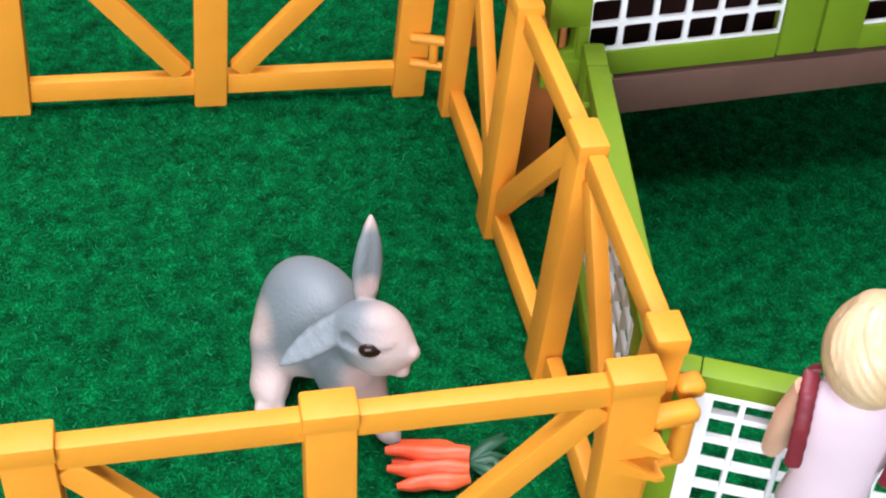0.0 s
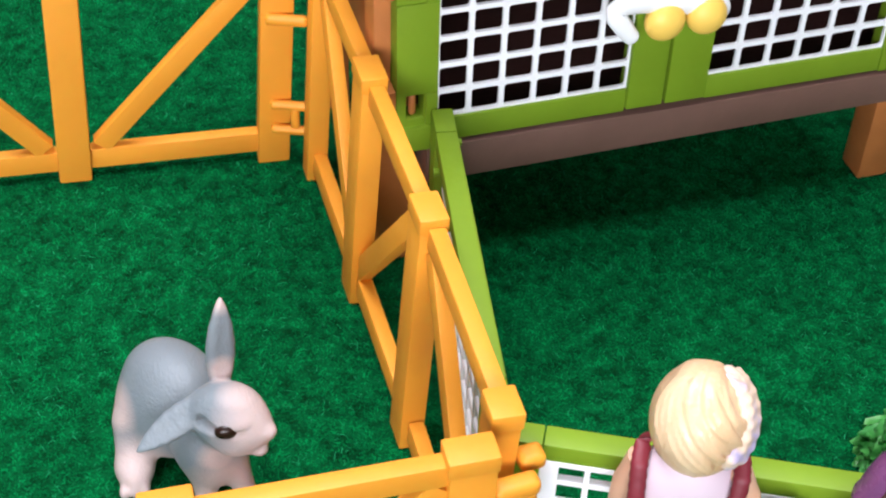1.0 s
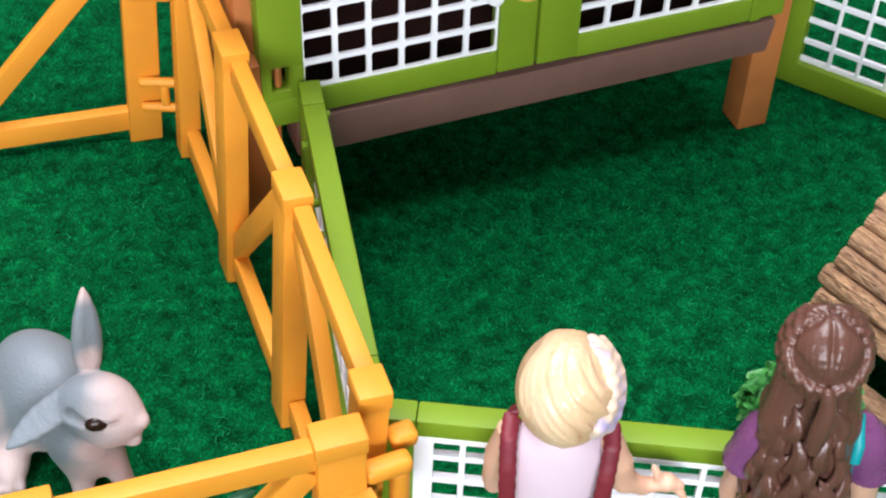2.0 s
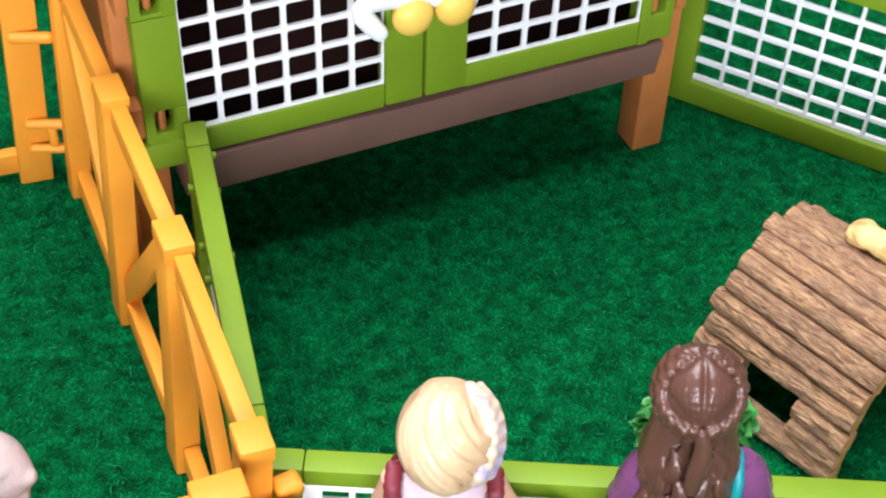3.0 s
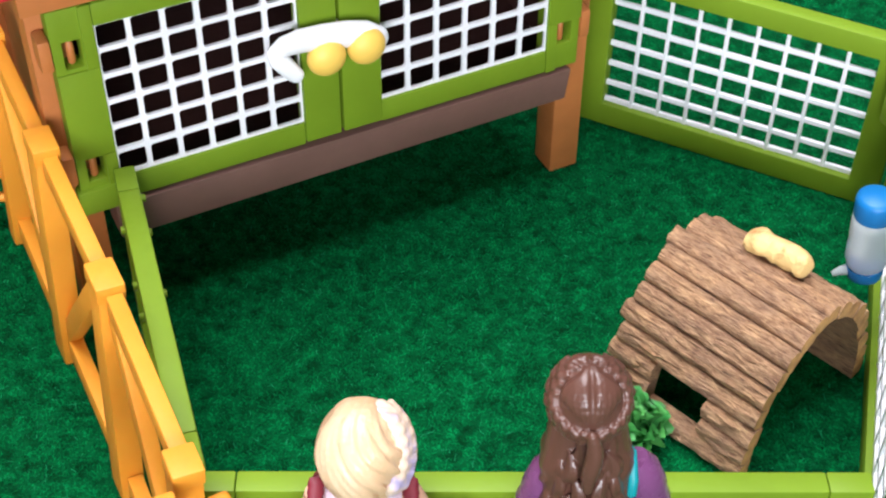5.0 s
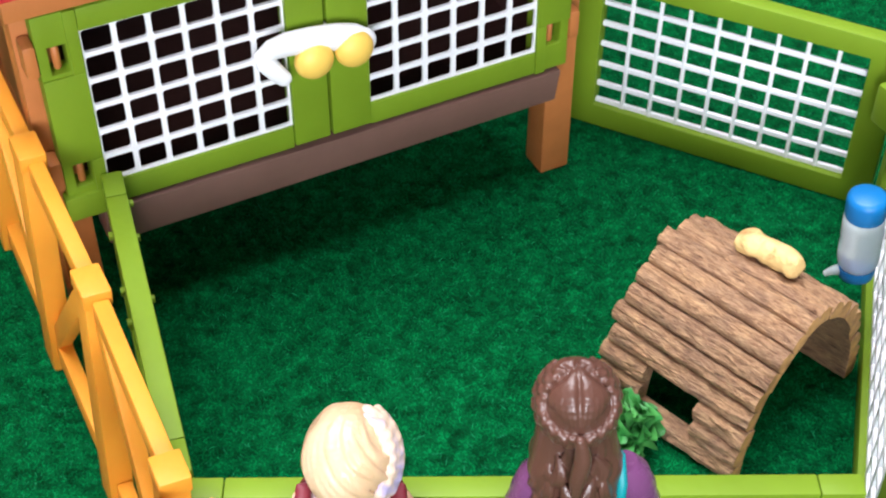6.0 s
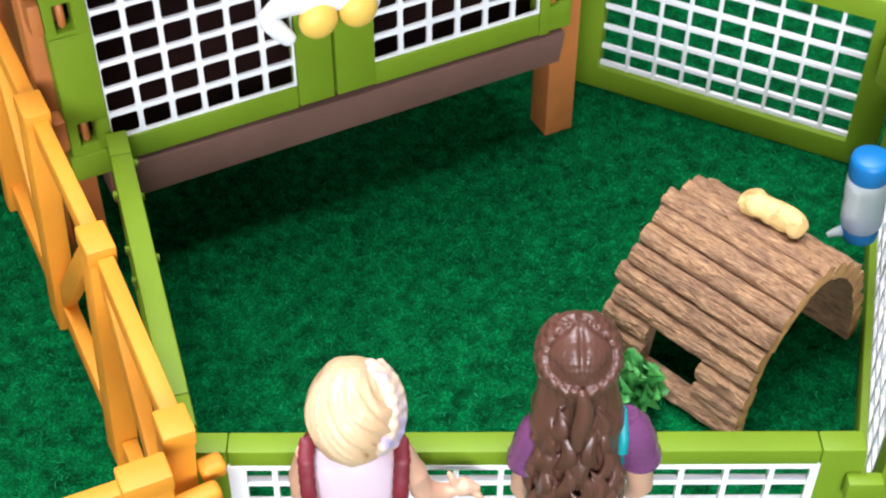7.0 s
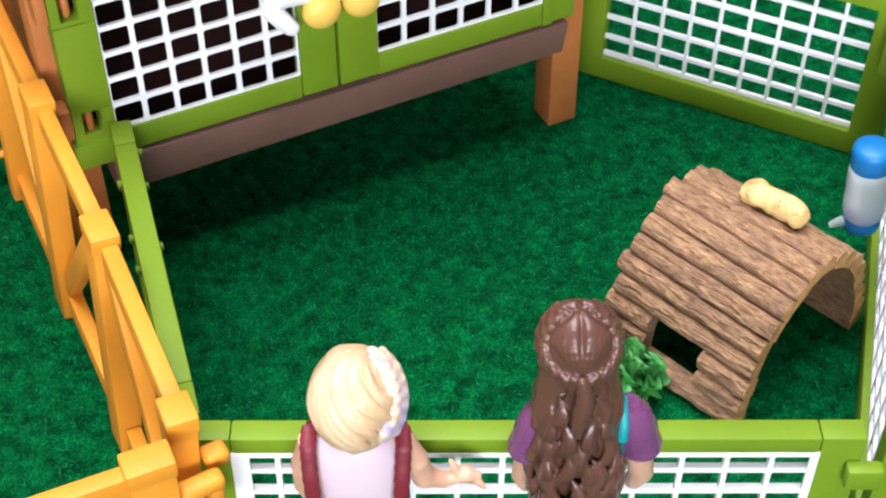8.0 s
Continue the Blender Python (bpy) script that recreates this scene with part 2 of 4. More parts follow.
def rounded_grid(bm, x0, x1, z0, z1, cols, rows, y0, y1, barx, barz, r=0.09):
    """A moulded lattice: a plate with rounded openings."""
    w, h = (x1 - x0) / cols, (z1 - z0) / rows
    for i in range(cols):
        for j in range(rows):
            a, b, c, d = x0 + i * w, x0 + (i + 1) * w, z0 + j * h, z0 + (j + 1) * h
            ia, ib, ic, idd = a + barx / 2, b - barx / 2, c + barz / 2, d - barz / 2
            loop, outer = [], []
            for cx, cz, s, ox, oz in ((ib - r, idd - r, 0, b, d), (ia + r, idd - r, 90, a, d), (ia + r, ic + r, 180, a, c), (ib - r, ic + r, 270, b, c)):
                for k in range(3):
                    t = radians(s + 45 * k)
                    loop.append((cx + r * math.cos(t), cz + r * math.sin(t)))
                outer.append((ox, oz))
            for y in (y0, y1):
                vi = [bm.verts.new((x, y, z)) for x, z in loop]
                vo = [bm.verts.new((x, y, z)) for x, z in outer]
                for k in range(4):
                    i0 = 3 * k
                    bm.faces.new((vo[k], vi[i0], vi[i0 + 1]))
                    bm.faces.new((vo[k], vi[i0 + 1], vi[i0 + 2]))
                    bm.faces.new((vo[k], vi[i0 + 2], vi[(i0 + 3) % 12], vo[(k + 1) % 4]))
                if y == y0:
                    front = vi
            for k in range(12):
                bm.faces.new((front[k], front[(k + 1) % 12], vi[(k + 1) % 12], vi[k]))
    bmesh.ops.remove_doubles(bm, verts=bm.verts, dist=1e-4)


def holed_plate(bm, xs, zs, holes, y0, y1, bevel=0.05):
    """A plate over the cells between xs and zs, with some cells left open."""
    cells = {(i, j) for i in range(len(xs) - 1) for j in range(len(zs) - 1)} - holes
    for i, j in cells:
        a, b, c, d = xs[i], xs[i + 1], zs[j], zs[j + 1]
        for y in (y0, y1):
            bm.faces.new([bm.verts.new(p) for p in ((a, y, c), (b, y, c), (b, y, d), (a, y, d))])
        for di, dj, p, q in ((-1, 0, (a, c), (a, d)), (1, 0, (b, c), (b, d)), (0, -1, (a, c), (b, c)), (0, 1, (a, d), (b, d))):
            if (i + di, j + dj) not in cells:
                bm.faces.new([bm.verts.new(v) for v in ((p[0], y0, p[1]), (q[0], y0, q[1]), (q[0], y1, q[1]), (p[0], y1, p[1]))])
    bmesh.ops.remove_doubles(bm, verts=bm.verts, dist=1e-4)
    bmesh.ops.recalc_face_normals(bm, faces=bm.faces)
    sharp = [e for e in bm.edges if len(e.link_faces) == 2 and e.calc_face_angle() > 0.8]
    bmesh.ops.bevel(bm, geom=sharp, offset=bevel, segments=2, affect="EDGES", profile=0.6, clamp_overlap=True)


def nets(f, low, step):
    """Vertices and quads of the surface where the field f is 0 (surface nets), in centimetres."""
    inside = f < 0
    n = np.array(f.shape)
    corner = [(i, j, k) for i in (0, 1) for j in (0, 1) for k in (0, 1)]
    cut = lambda a, c: a[c[0]:n[0] - 1 + c[0], c[1]:n[1] - 1 + c[1], c[2]:n[2] - 1 + c[2]]  # noqa: E731
    count = sum(cut(inside, c).astype(int) for c in corner)
    active = (count > 0) & (count < 8)
    total, hits = np.zeros((*(n - 1), 3)), np.zeros(n - 1)
    for c in corner:
        for ax in range(3):
            if c[ax] == 0:
                e = list(c)
                e[ax] = 1
                fa, fb = cut(f, c), cut(f, e)
                cross = (fa < 0) != (fb < 0)
                t = np.where(cross, fa / np.where(cross, fa - fb, 1), 0)
                for k in range(3):
                    total[..., k] += np.where(cross, c[k] + (t if k == ax else 0), 0)
                hits += cross
    ids = -np.ones(n - 1, int)
    where = np.argwhere(active)
    ids[active] = np.arange(len(where))
    verts = (where + total[active] / hits[active][:, None]) * step + np.array(low)
    faces = []
    for ax in range(3):
        b, c = (ax + 1) % 3, (ax + 2) % 3
        s0 = [slice(1, n[k] - 1) for k in range(3)]
        s1 = list(s0)
        s0[ax], s1[ax] = slice(0, n[ax] - 1), slice(1, n[ax])
        change = inside[tuple(s0)] != inside[tuple(s1)]
        flip = inside[tuple(s0)][change]
        p = np.argwhere(change)
        p[:, b] += 1
        p[:, c] += 1
        quad = []
        for db, dc in ((0, 0), (1, 0), (1, 1), (0, 1)):
            q = p.copy()
            q[:, b] -= db
            q[:, c] -= dc
            quad.append(ids[q[:, 0], q[:, 1], q[:, 2]])
        quad = np.stack(quad, 1)
        quad[~flip] = quad[~flip][:, ::-1]
        faces.append(quad)
    faces = np.concatenate(faces)
    return verts, faces


def surface(name, sdf, low, high, step, mats):
    """A closed mesh of the surface where sdf is 0, in centimetres."""
    axes = [np.arange(a, b + step, step) for a, b in zip(low, high)]
    verts, faces = nets(sdf(*np.meshgrid(*axes, indexing="ij")), low, step)
    me = bpy.data.meshes.new(name)
    me.from_pydata((verts * CM).tolist(), [], faces.tolist())
    for m in mats:
        me.materials.append(m)
    me.shade_smooth()
    return new(name, me), verts


class Moulding:
    """One moulded body of many fused strands and lumps, in centimetres."""

    def __init__(self, low, high, step):
        self.low, self.step = np.array(low, float), step
        self.axes = [np.arange(a, b + step, step) for a, b in zip(low, high)]
        self.f = np.ones([len(a) for a in self.axes])

    def add(self, shape, low, high, k):
        cut = []
        for axis, a, b in zip(self.axes, low, high):
            i, j = np.searchsorted(axis, (a - 0.2, b + 0.2))
            if j - i < 1:
                return
            cut.append(slice(i, j))
        g = np.meshgrid(*[a[c] for a, c in zip(self.axes, cut)], indexing="ij")
        self.f[tuple(cut)] = smooth_min([self.f[tuple(cut)], shape(*g)], k)

    def lump(self, c, r, k=0.03):
        self.add(lambda x, y, z: ellipsoid(x, y, z, c, r), [a - b for a, b in zip(c, r)], [a + b for a, b in zip(c, r)], k)

    def strand(self, pts, radii, k=0.02):
        """A chain of tapered capsules."""
        for i in range(len(pts) - 1):
            a, b, ra, rb = pts[i], pts[i + 1], radii[i], radii[i + 1]
            r = max(ra, rb)
            self.add(lambda x, y, z: capsule(x, y, z, a, b, ra, rb), [min(p, q) - r for p, q in zip(a, b)], [max(p, q) + r for p, q in zip(a, b)], k)

    def plait(self, pts, r, count, out, k=0.012):
        """Two rows of slanting lumps along a line; out: the point that it faces away from."""
        pts = [Vector(p) for p in pts]
        for i in range(count):
            f = (i + 0.5) / count * (len(pts) - 1)
            n = min(int(f), len(pts) - 2)
            p = pts[n].lerp(pts[n + 1], f - n)
            d = (pts[n + 1] - pts[n]).normalized()
            up = (p - out).normalized()
            up = (up - d * up.dot(d)).normalized()
            side = up.cross(d)
            w = -1 if i % 2 else 1
            g = r * (0.5 + 0.5 * min(1, 6 * (i + 0.5) / count))
            q = p + side * (w * g * 0.5)
            along = (d * 0.78 - side * (0.62 * w)).normalized() * (g * 0.75)
            self.strand([q - along, q, q + along], [g * 0.36, g * 0.62, g * 0.36], k)

    def into(self, bm, index):
        verts, faces = nets(self.f, self.low, self.step)
        vs = [bm.verts.new(v) for v in verts]
        for q in faces:
            f = bm.faces.new([vs[n] for n in q])
            f.material_index, f.smooth = index, True


def capsule(x, y, z, a, b, ra, rb):
    """Distance to a tapered capsule."""
    a, b = np.array(a, float), np.array(b, float)
    d = b - a
    t = np.clip(((x - a[0]) * d[0] + (y - a[1]) * d[1] + (z - a[2]) * d[2]) / (d @ d + 1e-9), 0, 1)
    return np.sqrt((x - a[0] - t * d[0]) ** 2 + (y - a[1] - t * d[1]) ** 2 + (z - a[2] - t * d[2]) ** 2) - (ra + (rb - ra) * t)


def ellipsoid(x, y, z, c, r, turn=0.0):
    """About the distance to an ellipsoid turned about z by degrees."""
    k, s = math.cos(radians(turn)), math.sin(radians(turn))
    dx, dy = x - c[0], y - c[1]
    u, v, w = (dx * k + dy * s) / r[0], (-dx * s + dy * k) / r[1], (z - c[2]) / r[2]
    q = np.sqrt(u * u + v * v + w * w)
    return (q - 1) * min(r)


def leaf(x, y, z, a, b, wide, thick, face):
    """About the distance to a pointed leaf from a to b, flat across the way it faces."""
    a, b = np.array(a, float), np.array(b, float)
    d = b - a
    length = np.linalg.norm(d)
    d = d / length
    side = np.cross(d, face)
    side = side / np.linalg.norm(side)
    out = np.cross(side, d)
    px, py, pz = x - a[0], y - a[1], z - a[2]
    t = (px * d[0] + py * d[1] + pz * d[2]) / length
    u = px * side[0] + py * side[1] + pz * side[2]
    w = px * out[0] + py * out[1] + pz * out[2]
    shape = np.sin(np.pi * np.clip(0.14 + 0.84 * t, 0, 1)) ** 0.8
    hollow = 0.25 * thick * np.exp(-(u / (0.4 * wide)) ** 2)
    over = np.maximum(0, np.abs(t - 0.5) - 0.5) * length
    return (np.sqrt((u / (wide * shape + 1e-3)) ** 2 + ((w + hollow) / (thick * shape ** 0.5 + 1e-3)) ** 2) - 1) * thick * 0.8 + over


def smooth_min(parts, k):
    out = parts[0]
    for p in parts[1:]:
        h = np.clip(0.5 + 0.5 * (p - out) / k, 0, 1)
        out = p + (out - p) * h - k * h * (1 - h)
    return out


# ---- the setting: an unseen room with openings for the lamps, turf on its floor ----


def slab(name, x0, x1, y0, y1, z0, z1, mat, label="", category=""):
    ob = link(name, boxed(x0, x1, y0, y1, z0, z1, bevel=0), mat, 0)
    return tagged(ob, label, category, kind="structure")


slab("floor", -160, 160, -160, 160, -6, -1.2, FLOORING, "pale floor boards under the artificial turf", "floor")


def ceiling():
    bm = bmesh.new()
    for a in ((-160, -120, -160, 160), (76, 160, -160, 160), (-120, 76, -160, -80), (-120, 76, 116, 160)):
        box(bm, *a, 250, 258, bevel=0)
    tagged(link("ceiling", bm, ROOM_DARK, 0), "unseen dark ceiling with a wide opening for the overhead lamp", "ceiling", kind="structure")


ceiling()
slab("wall_north", -160, 160, 160.2, 168, -6, 258, ROOM_DARK, "unseen plain wall, coloured dark to cut bounced light", "wall")
slab("wall_west", -168, -160.2, -160, 160, -6, 258, ROOM_DARK, "unseen plain wall, coloured dark to cut bounced light", "wall")


def wall_with_opening(name, m, half, win):
    """A wall along x with one rectangular opening through it."""
    x0, x1, z0, z1 = win
    bm = bmesh.new()
    for a in ((-half, x0, -6, 258), (x1, half, -6, 258), (x0, x1, -6, z0), (x0, x1, z1, 258)):
        box(bm, a[0], a[1], 0, 8, a[2], a[3], bevel=0)
    ob = link(name, bm, ROOM_DARK, 0)
    ob.matrix_world = m
    return tagged(ob, "unseen dark wall with one opening for the fill lamp", "wall", kind="structure")


wall_with_opening("wall_south", at(0, -160.2, 0, 0, 0, 180), 160, (23, 127, 30, 98))
slab("wall_east", 160.2, 168, -160, 160, -6, 258, ROOM_DARK, "unseen plain wall, coloured dark to cut bounced light", "wall")


def turf():
    base = link("ground", boxed(-120, 120, -120, 120, -1.2, -0.12, bevel=0), TURF_BASE, 0)
    tagged(base, "dark green artificial turf mat", "ground", kind="structure")
    rng = np.random.default_rng(4)
    count = 480000
    x, y = rng.uniform(-27, 22, count), rng.uniform(-18, 19, count)
    head = rng.uniform(0, 2 * np.pi, count)
    rise = rng.uniform(0.0, 0.9, count)
    long = rng.uniform(0.04, 0.13, count)
    wide = rng.uniform(0.006, 0.014, count)
    # a few longer, paler strands on top
    fleck = rng.random(count) < 0.022
    long[fleck] *= 1.9
    wide[fleck] *= 0.7
    p0 = np.stack([x, y, rng.uniform(-0.15, -0.07, count) + 0.06 * fleck], 1)
    d = np.stack([np.cos(head) * np.cos(rise), np.sin(head) * np.cos(rise), np.sin(rise)], 1)
    s = np.stack([-np.sin(head), np.cos(head), 0 * x], 1) * wide[:, None]
    curl = rng.normal(0, 0.35, count) * (1 + 2 * fleck)
    d2 = np.stack([np.cos(head + curl) * np.cos(rise - 0.6), np.sin(head + curl) * np.cos(rise - 0.6), np.sin(rise - 0.6)], 1)
    p1 = p0 + d * (long * 0.6)[:, None]
    p2 = p1 + d2 * (long * 0.5)[:, None]
    verts = np.stack([p0 - s, p0 + s, p1 + s, p1 - s, p2], 1).reshape(-1, 3) * CM
    me = bpy.data.meshes.new("turf_fibres")
    k = np.arange(count) * 5
    loops = np.stack([k, k + 1, k + 2, k + 3, k + 3, k + 2, k + 4], 1).ravel()
    me.vertices.add(len(verts))
    me.vertices.foreach_set("co", verts.ravel())
    me.loops.add(len(loops))
    me.loops.foreach_set("vertex_index", loops)
    me.polygons.add(2 * count)
    me.polygons.foreach_set("loop_start", np.stack([np.arange(count) * 7, np.arange(count) * 7 + 4], 1).ravel())
    me.update(calc_edges=True)
    me.validate()
    me.materials.append(TURF)
    me.materials.append(TURF_FLECK)
    me.polygons.foreach_set("material_index", np.repeat(fleck, 2).astype(np.int32))
    tagged(new("turf_fibres", me), "short matted dark green turf fibres", "turf", kind="stuff")


turf()

# ---- the hutch ----


def hutch():
    h = thing("rabbit_hutch", at(0, 0, 0.06, 0, -0.6, 0), "toy rabbit hutch on legs with lime green mesh doors", "hutch")
    for x in (-7.2, 6.46):
        for y, top in ((0.62, 10.0), (7.2, 10.0)):
            part("leg", boxed(x, x + 0.9, y, y + 0.9, -0.22, top, bevel=0.06), TAN, h, "orange-brown corner leg")
    bm = bmesh.new()
    made = box(bm, -6.1, 6.5, -0.02, 0.95, 2.95, 3.88, bevel=0.03)
    for v in made:
        if v.co.x > 6.3 and v.co.z < 3.2:
            v.co.x -= 0.12
        if v.co.x < 0 and v.co.z < 3.2:
            v.co.z -= 0.12
    part("beam", bm, BEAM, h, "grey-brown front beam")
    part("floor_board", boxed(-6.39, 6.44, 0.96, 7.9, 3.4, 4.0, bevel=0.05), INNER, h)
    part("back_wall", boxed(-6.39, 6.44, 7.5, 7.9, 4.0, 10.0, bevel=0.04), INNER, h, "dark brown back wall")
    for x in (-6.75, 6.45):
        part("side_wall", boxed(x, x + 0.35, 1.50, 7.18, 3.5, 10.0, bevel=0.04), TAN, h)
    # thin sheets added so that the tan side walls are dark brown inside
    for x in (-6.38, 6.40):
        part("inner_sheet", boxed(x, x + 0.04, 1.0, 7.48, 4.01, 9.98, bevel=0), INNER, h, "thin dark brown sheet on the inside of the side wall")
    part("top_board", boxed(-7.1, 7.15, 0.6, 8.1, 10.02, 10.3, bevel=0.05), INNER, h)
    part("fascia", boxed(-7.35, 7.4, 0.0, 0.58, 9.62, 10.32, bevel=0.05), TAN, h, "tan fascia board under the roof")
    # roof, a sloping slab with rolled battens
    roof = part("roof", boxed(-8.0, 8.1, -0.75, 5.2, -0.22, 0.22, bevel=0.1, m=Matrix.Translation((0, 0, 11.0)) @ Matrix.Rotation(radians(24), 4, "X")), RED, h, "red plastic roof")
    part("rear_roof", boxed(-8.0, 8.1, -4.6, 0.2, -0.22, 0.22, bevel=0.1, m=Matrix.Translation((0, 9.0, 11.4)) @ Matrix.Rotation(radians(-24), 4, "X")), RED, h)
    for k in range(9):
        bm = bmesh.new()
        x = -7.2 + 1.8 * k
        tube(bm, [(x, -0.6, 11.0), (x, 4.6, 13.31)], 0.14, 8)
        part("batten", bm, RED, roof)
    for side in (-1, 1):
        door = new("door")
        door.parent = h
        tagged(door, "lime green door frame with white mesh")
        # local x from the hinge side (0) to the meeting stile
        def X(a, b):
            return (-6.83 + a, -6.83 + b) if side < 0 else (6.71 - b, 6.71 - a)
        inner, end = (5.71, 6.655) if side < 0 else (5.755, 6.815)
        hx0, hx1 = X(0.25, 0.66)
        x0, x1 = X(0, 0.98)
        bm = bmesh.new()
        holed_plate(bm, [x0, hx0, hx1, x1], [3.98, 4.76, 5.42, 8.0, 8.72, 9.56], {(1, 1), (1, 3)}, 0.07, 0.60)
        mx0, mx1 = X(0.0, 0.98)
        ex0, ex1 = X(0.70, 0.98)
        part("hinge_stile", bm, GREEN, door)
        part("stile_face", boxed(mx0, mx1, 0.01, 0.14, 5.46, 7.90, bevel=0.03), GREEN, door)
        for z0, z1 in ((4.57 if side < 0 else 3.98, 5.455), (7.905, 9.56)):
            part("stile_edge", boxed(ex0, ex1, 0.008, 0.14, z0, z1, bevel=0.012), GREEN, door)
        if side < 0:
            bx0, bx1 = X(-0.1, 0.9)
            part("stile_foot", boxed(bx0, bx1, -0.05, 0.3, 3.86, 4.56, bevel=0.05), GREEN, door)
        x0, x1 = X(inner, end)
        part("meeting_stile", boxed(x0, x1, -0.04, 0.5, 4.08, 9.56, bevel=0.05), GREEN, door)
        x0, x1 = X(0.985, inner - 0.005)
        part("bottom_rail", boxed(x0, x1, 0.03, 0.2, 3.99, 4.66, bevel=0.05), GREEN, door)
        part("top_rail", boxed(x0, x1, 0.03, 0.5, 8.97, 9.55, bevel=0.05), GREEN, door)
        bm = bmesh.new()
        rounded_grid(bm, x0 - 0.02, x1 + 0.02, 4.66, 9.0, 6, 6, 0.10, 0.19, 0.125, 0.13, 0.07)
        part("wire_mesh", bm, WHITE, door, "white moulded lattice", 30)
        for z in (5.09, 8.36):
            bm = bmesh.new()
            c = (hx0 + hx1) / 2
            tube(bm, [(c - 0.02, 0.32, z - 0.36), (c - 0.02, 0.28, z - 0.28), (c - 0.02, 0.28, z + 0.2), (c - 0.02, 0.32, z + 0.28)], [0.05, 0.095, 0.095, 0.05], 10, up=Vector((0, 1, 0)))
            part("hinge_peg", bm, TAN, door, "orange hinge peg")
            c = X(-0.30, 0)[0]
            bm = bmesh.new()
            box(bm, c, c + 0.30, 0.0, 0.6, z - 0.30, z + 0.55, bevel=0.10)
            part("hinge_lug", bm, TAN, door)
    latch = new("latch")
    latch.parent = h
    latch.location = cm((0, 0, -0.05))
    tagged(latch, "white swing latch with two yellow knobs")
    bm = bmesh.new()
    arm = [(-1.42, -0.44, 6.58), (-1.62, -0.44, 6.85), (-1.84, -0.43, 7.18), (-1.88, -0.42, 7.36), (-1.68, -0.42, 7.48), (-1.3, -0.42, 7.52), (-0.7, -0.42, 7.47), (-0.1, -0.42, 7.36), (0.35, -0.42, 7.2), (0.62, -0.42, 7.0)]
    tube(bm, arm, [0.20, 0.23, 0.25, 0.25, 0.28, 0.32, 0.34, 0.36, 0.38, 0.36], 14, 0.6, up=Vector((0, 1, 0)))
    ball(bm, (-1.42, -0.44, 6.58), (0.19, 0.11, 0.19))
    ball(bm, (0.6, -0.42, 7.0), (0.38, 0.22, 0.38))
    tube(bm, [(-0.2, -0.3, 7.3), (-0.2, 0.1, 7.3)], 0.2, 12)
    part("arm", bm, WHITE, latch, "white curved latch arm", 60)
    for x, z in ((-0.67, 6.94), (0.36, 6.95)):
        bm = bmesh.new()
        ball(bm, (x, -0.52, z), (0.49, 0.34, 0.49), u=28, v=18)
        part("knob", bm, YELLOW, latch, "round yellow knob", 60)
    return h


hutch()

# ---- green mesh panels of the run ----


def run_panel(ax, ay, bx, by, cols, label, out=-1.0, high=5.05, border=False, whole=False):
    """A panel whose inner face runs from a to b; out: the side on which its thickness lies (+1 left of a to b)."""
    L = math.hypot(bx - ax, by - ay)
    p = thing("run_panel", at(ax, ay, 0, 0, 0, math.degrees(math.atan2(by - ay, bx - ax))), label, "fence panel", "panels of the rabbit run")
    y0, y1 = sorted((0.0, 0.5 * out))
    e = 0.86
    if whole:
        bm = bmesh.new()
        holed_plate(bm, [0.0, e, L - e, L], [-0.08, 0.66, high - 0.45, high + 0.2], {(1, 1)}, y0, y1, 0.06)
        part("frame", bm, GREEN, p)
    else:
        for x in (0.0, L - e):
            part("post", boxed(x, x + e, y0, y1, -0.08, high, bevel=0.05), GREEN, p)
        part("top_rail", boxed(e + 0.012, L - e - 0.012, y0, y1, high - 0.45, high, bevel=0.05), GREEN, p)
        part("bottom_rail", boxed(e + 0.012, L - e - 0.012, y0, y1, -0.08, 0.66, bevel=0.06), GREEN, p)
    bm = bmesh.new()
    mid = 0.5 * out
    w = (L - 2 * e) / cols
    v0, v1 = sorted((mid * 0.34, mid * 0.62) if not border else (mid * 0.62, mid * 0.98))
    for k in range(1, cols):
        x = e + k * w
        box(bm, x - 0.055, x + 0.055, v0, v1, 0.6, high - 0.4, bevel=0.025, seg=1)
    for k in range(6):
        z = 0.74 if k == 0 else 0.64 + (high - 1.11) * 0.1712 * k
        h0, h1 = sorted((mid * 0.37, mid * 0.61) if not border else (mid * 0.55, mid * 0.96))
        tall = 0.065 if border else 0.088
        box(bm, e - 0.02, L - e + 0.02, h0, h1, z - tall, z + tall, bevel=0.03, seg=1)
    part("wire_mesh", bm, WHITE, p, "white moulded lattice")
    if border:
        bm = bmesh.new()
        f0, f1 = sorted((mid * 0.88, mid * 1.0 + 0.012 * out))
        holed_plate(bm, [e - 0.02, e + 0.34, L - e - 0.16, L - e + 0.02], [0.6, 0.74, high - 0.55, high - 0.41], {(1, 1)}, f0, f1, 0.02)
        part("mesh_border", bm, WHITE, p, "white border of the lattice")
    return p


left_run = run_panel(-5.58, -0.12, -7.1, -9.3, 9, "lime green fence panel beside the orange fence", out=-1.0)
front_run = run_panel(-7.39, -9.35, 4.39, -15.04, 13, "long lime green fence panel with white mesh", out=-1.0, border=True)
right_run = run_panel(8.43, 2.65, 13.99, -4.70, 9, "lime green fence panel beside the hutch", out=1.0, high=5.2, whole=True)
side_run = run_panel(5.02, -15.3, 13.48, -5.29, 13, "lime green fence panel holding the water bottle", out=-1.0, high=5.2)


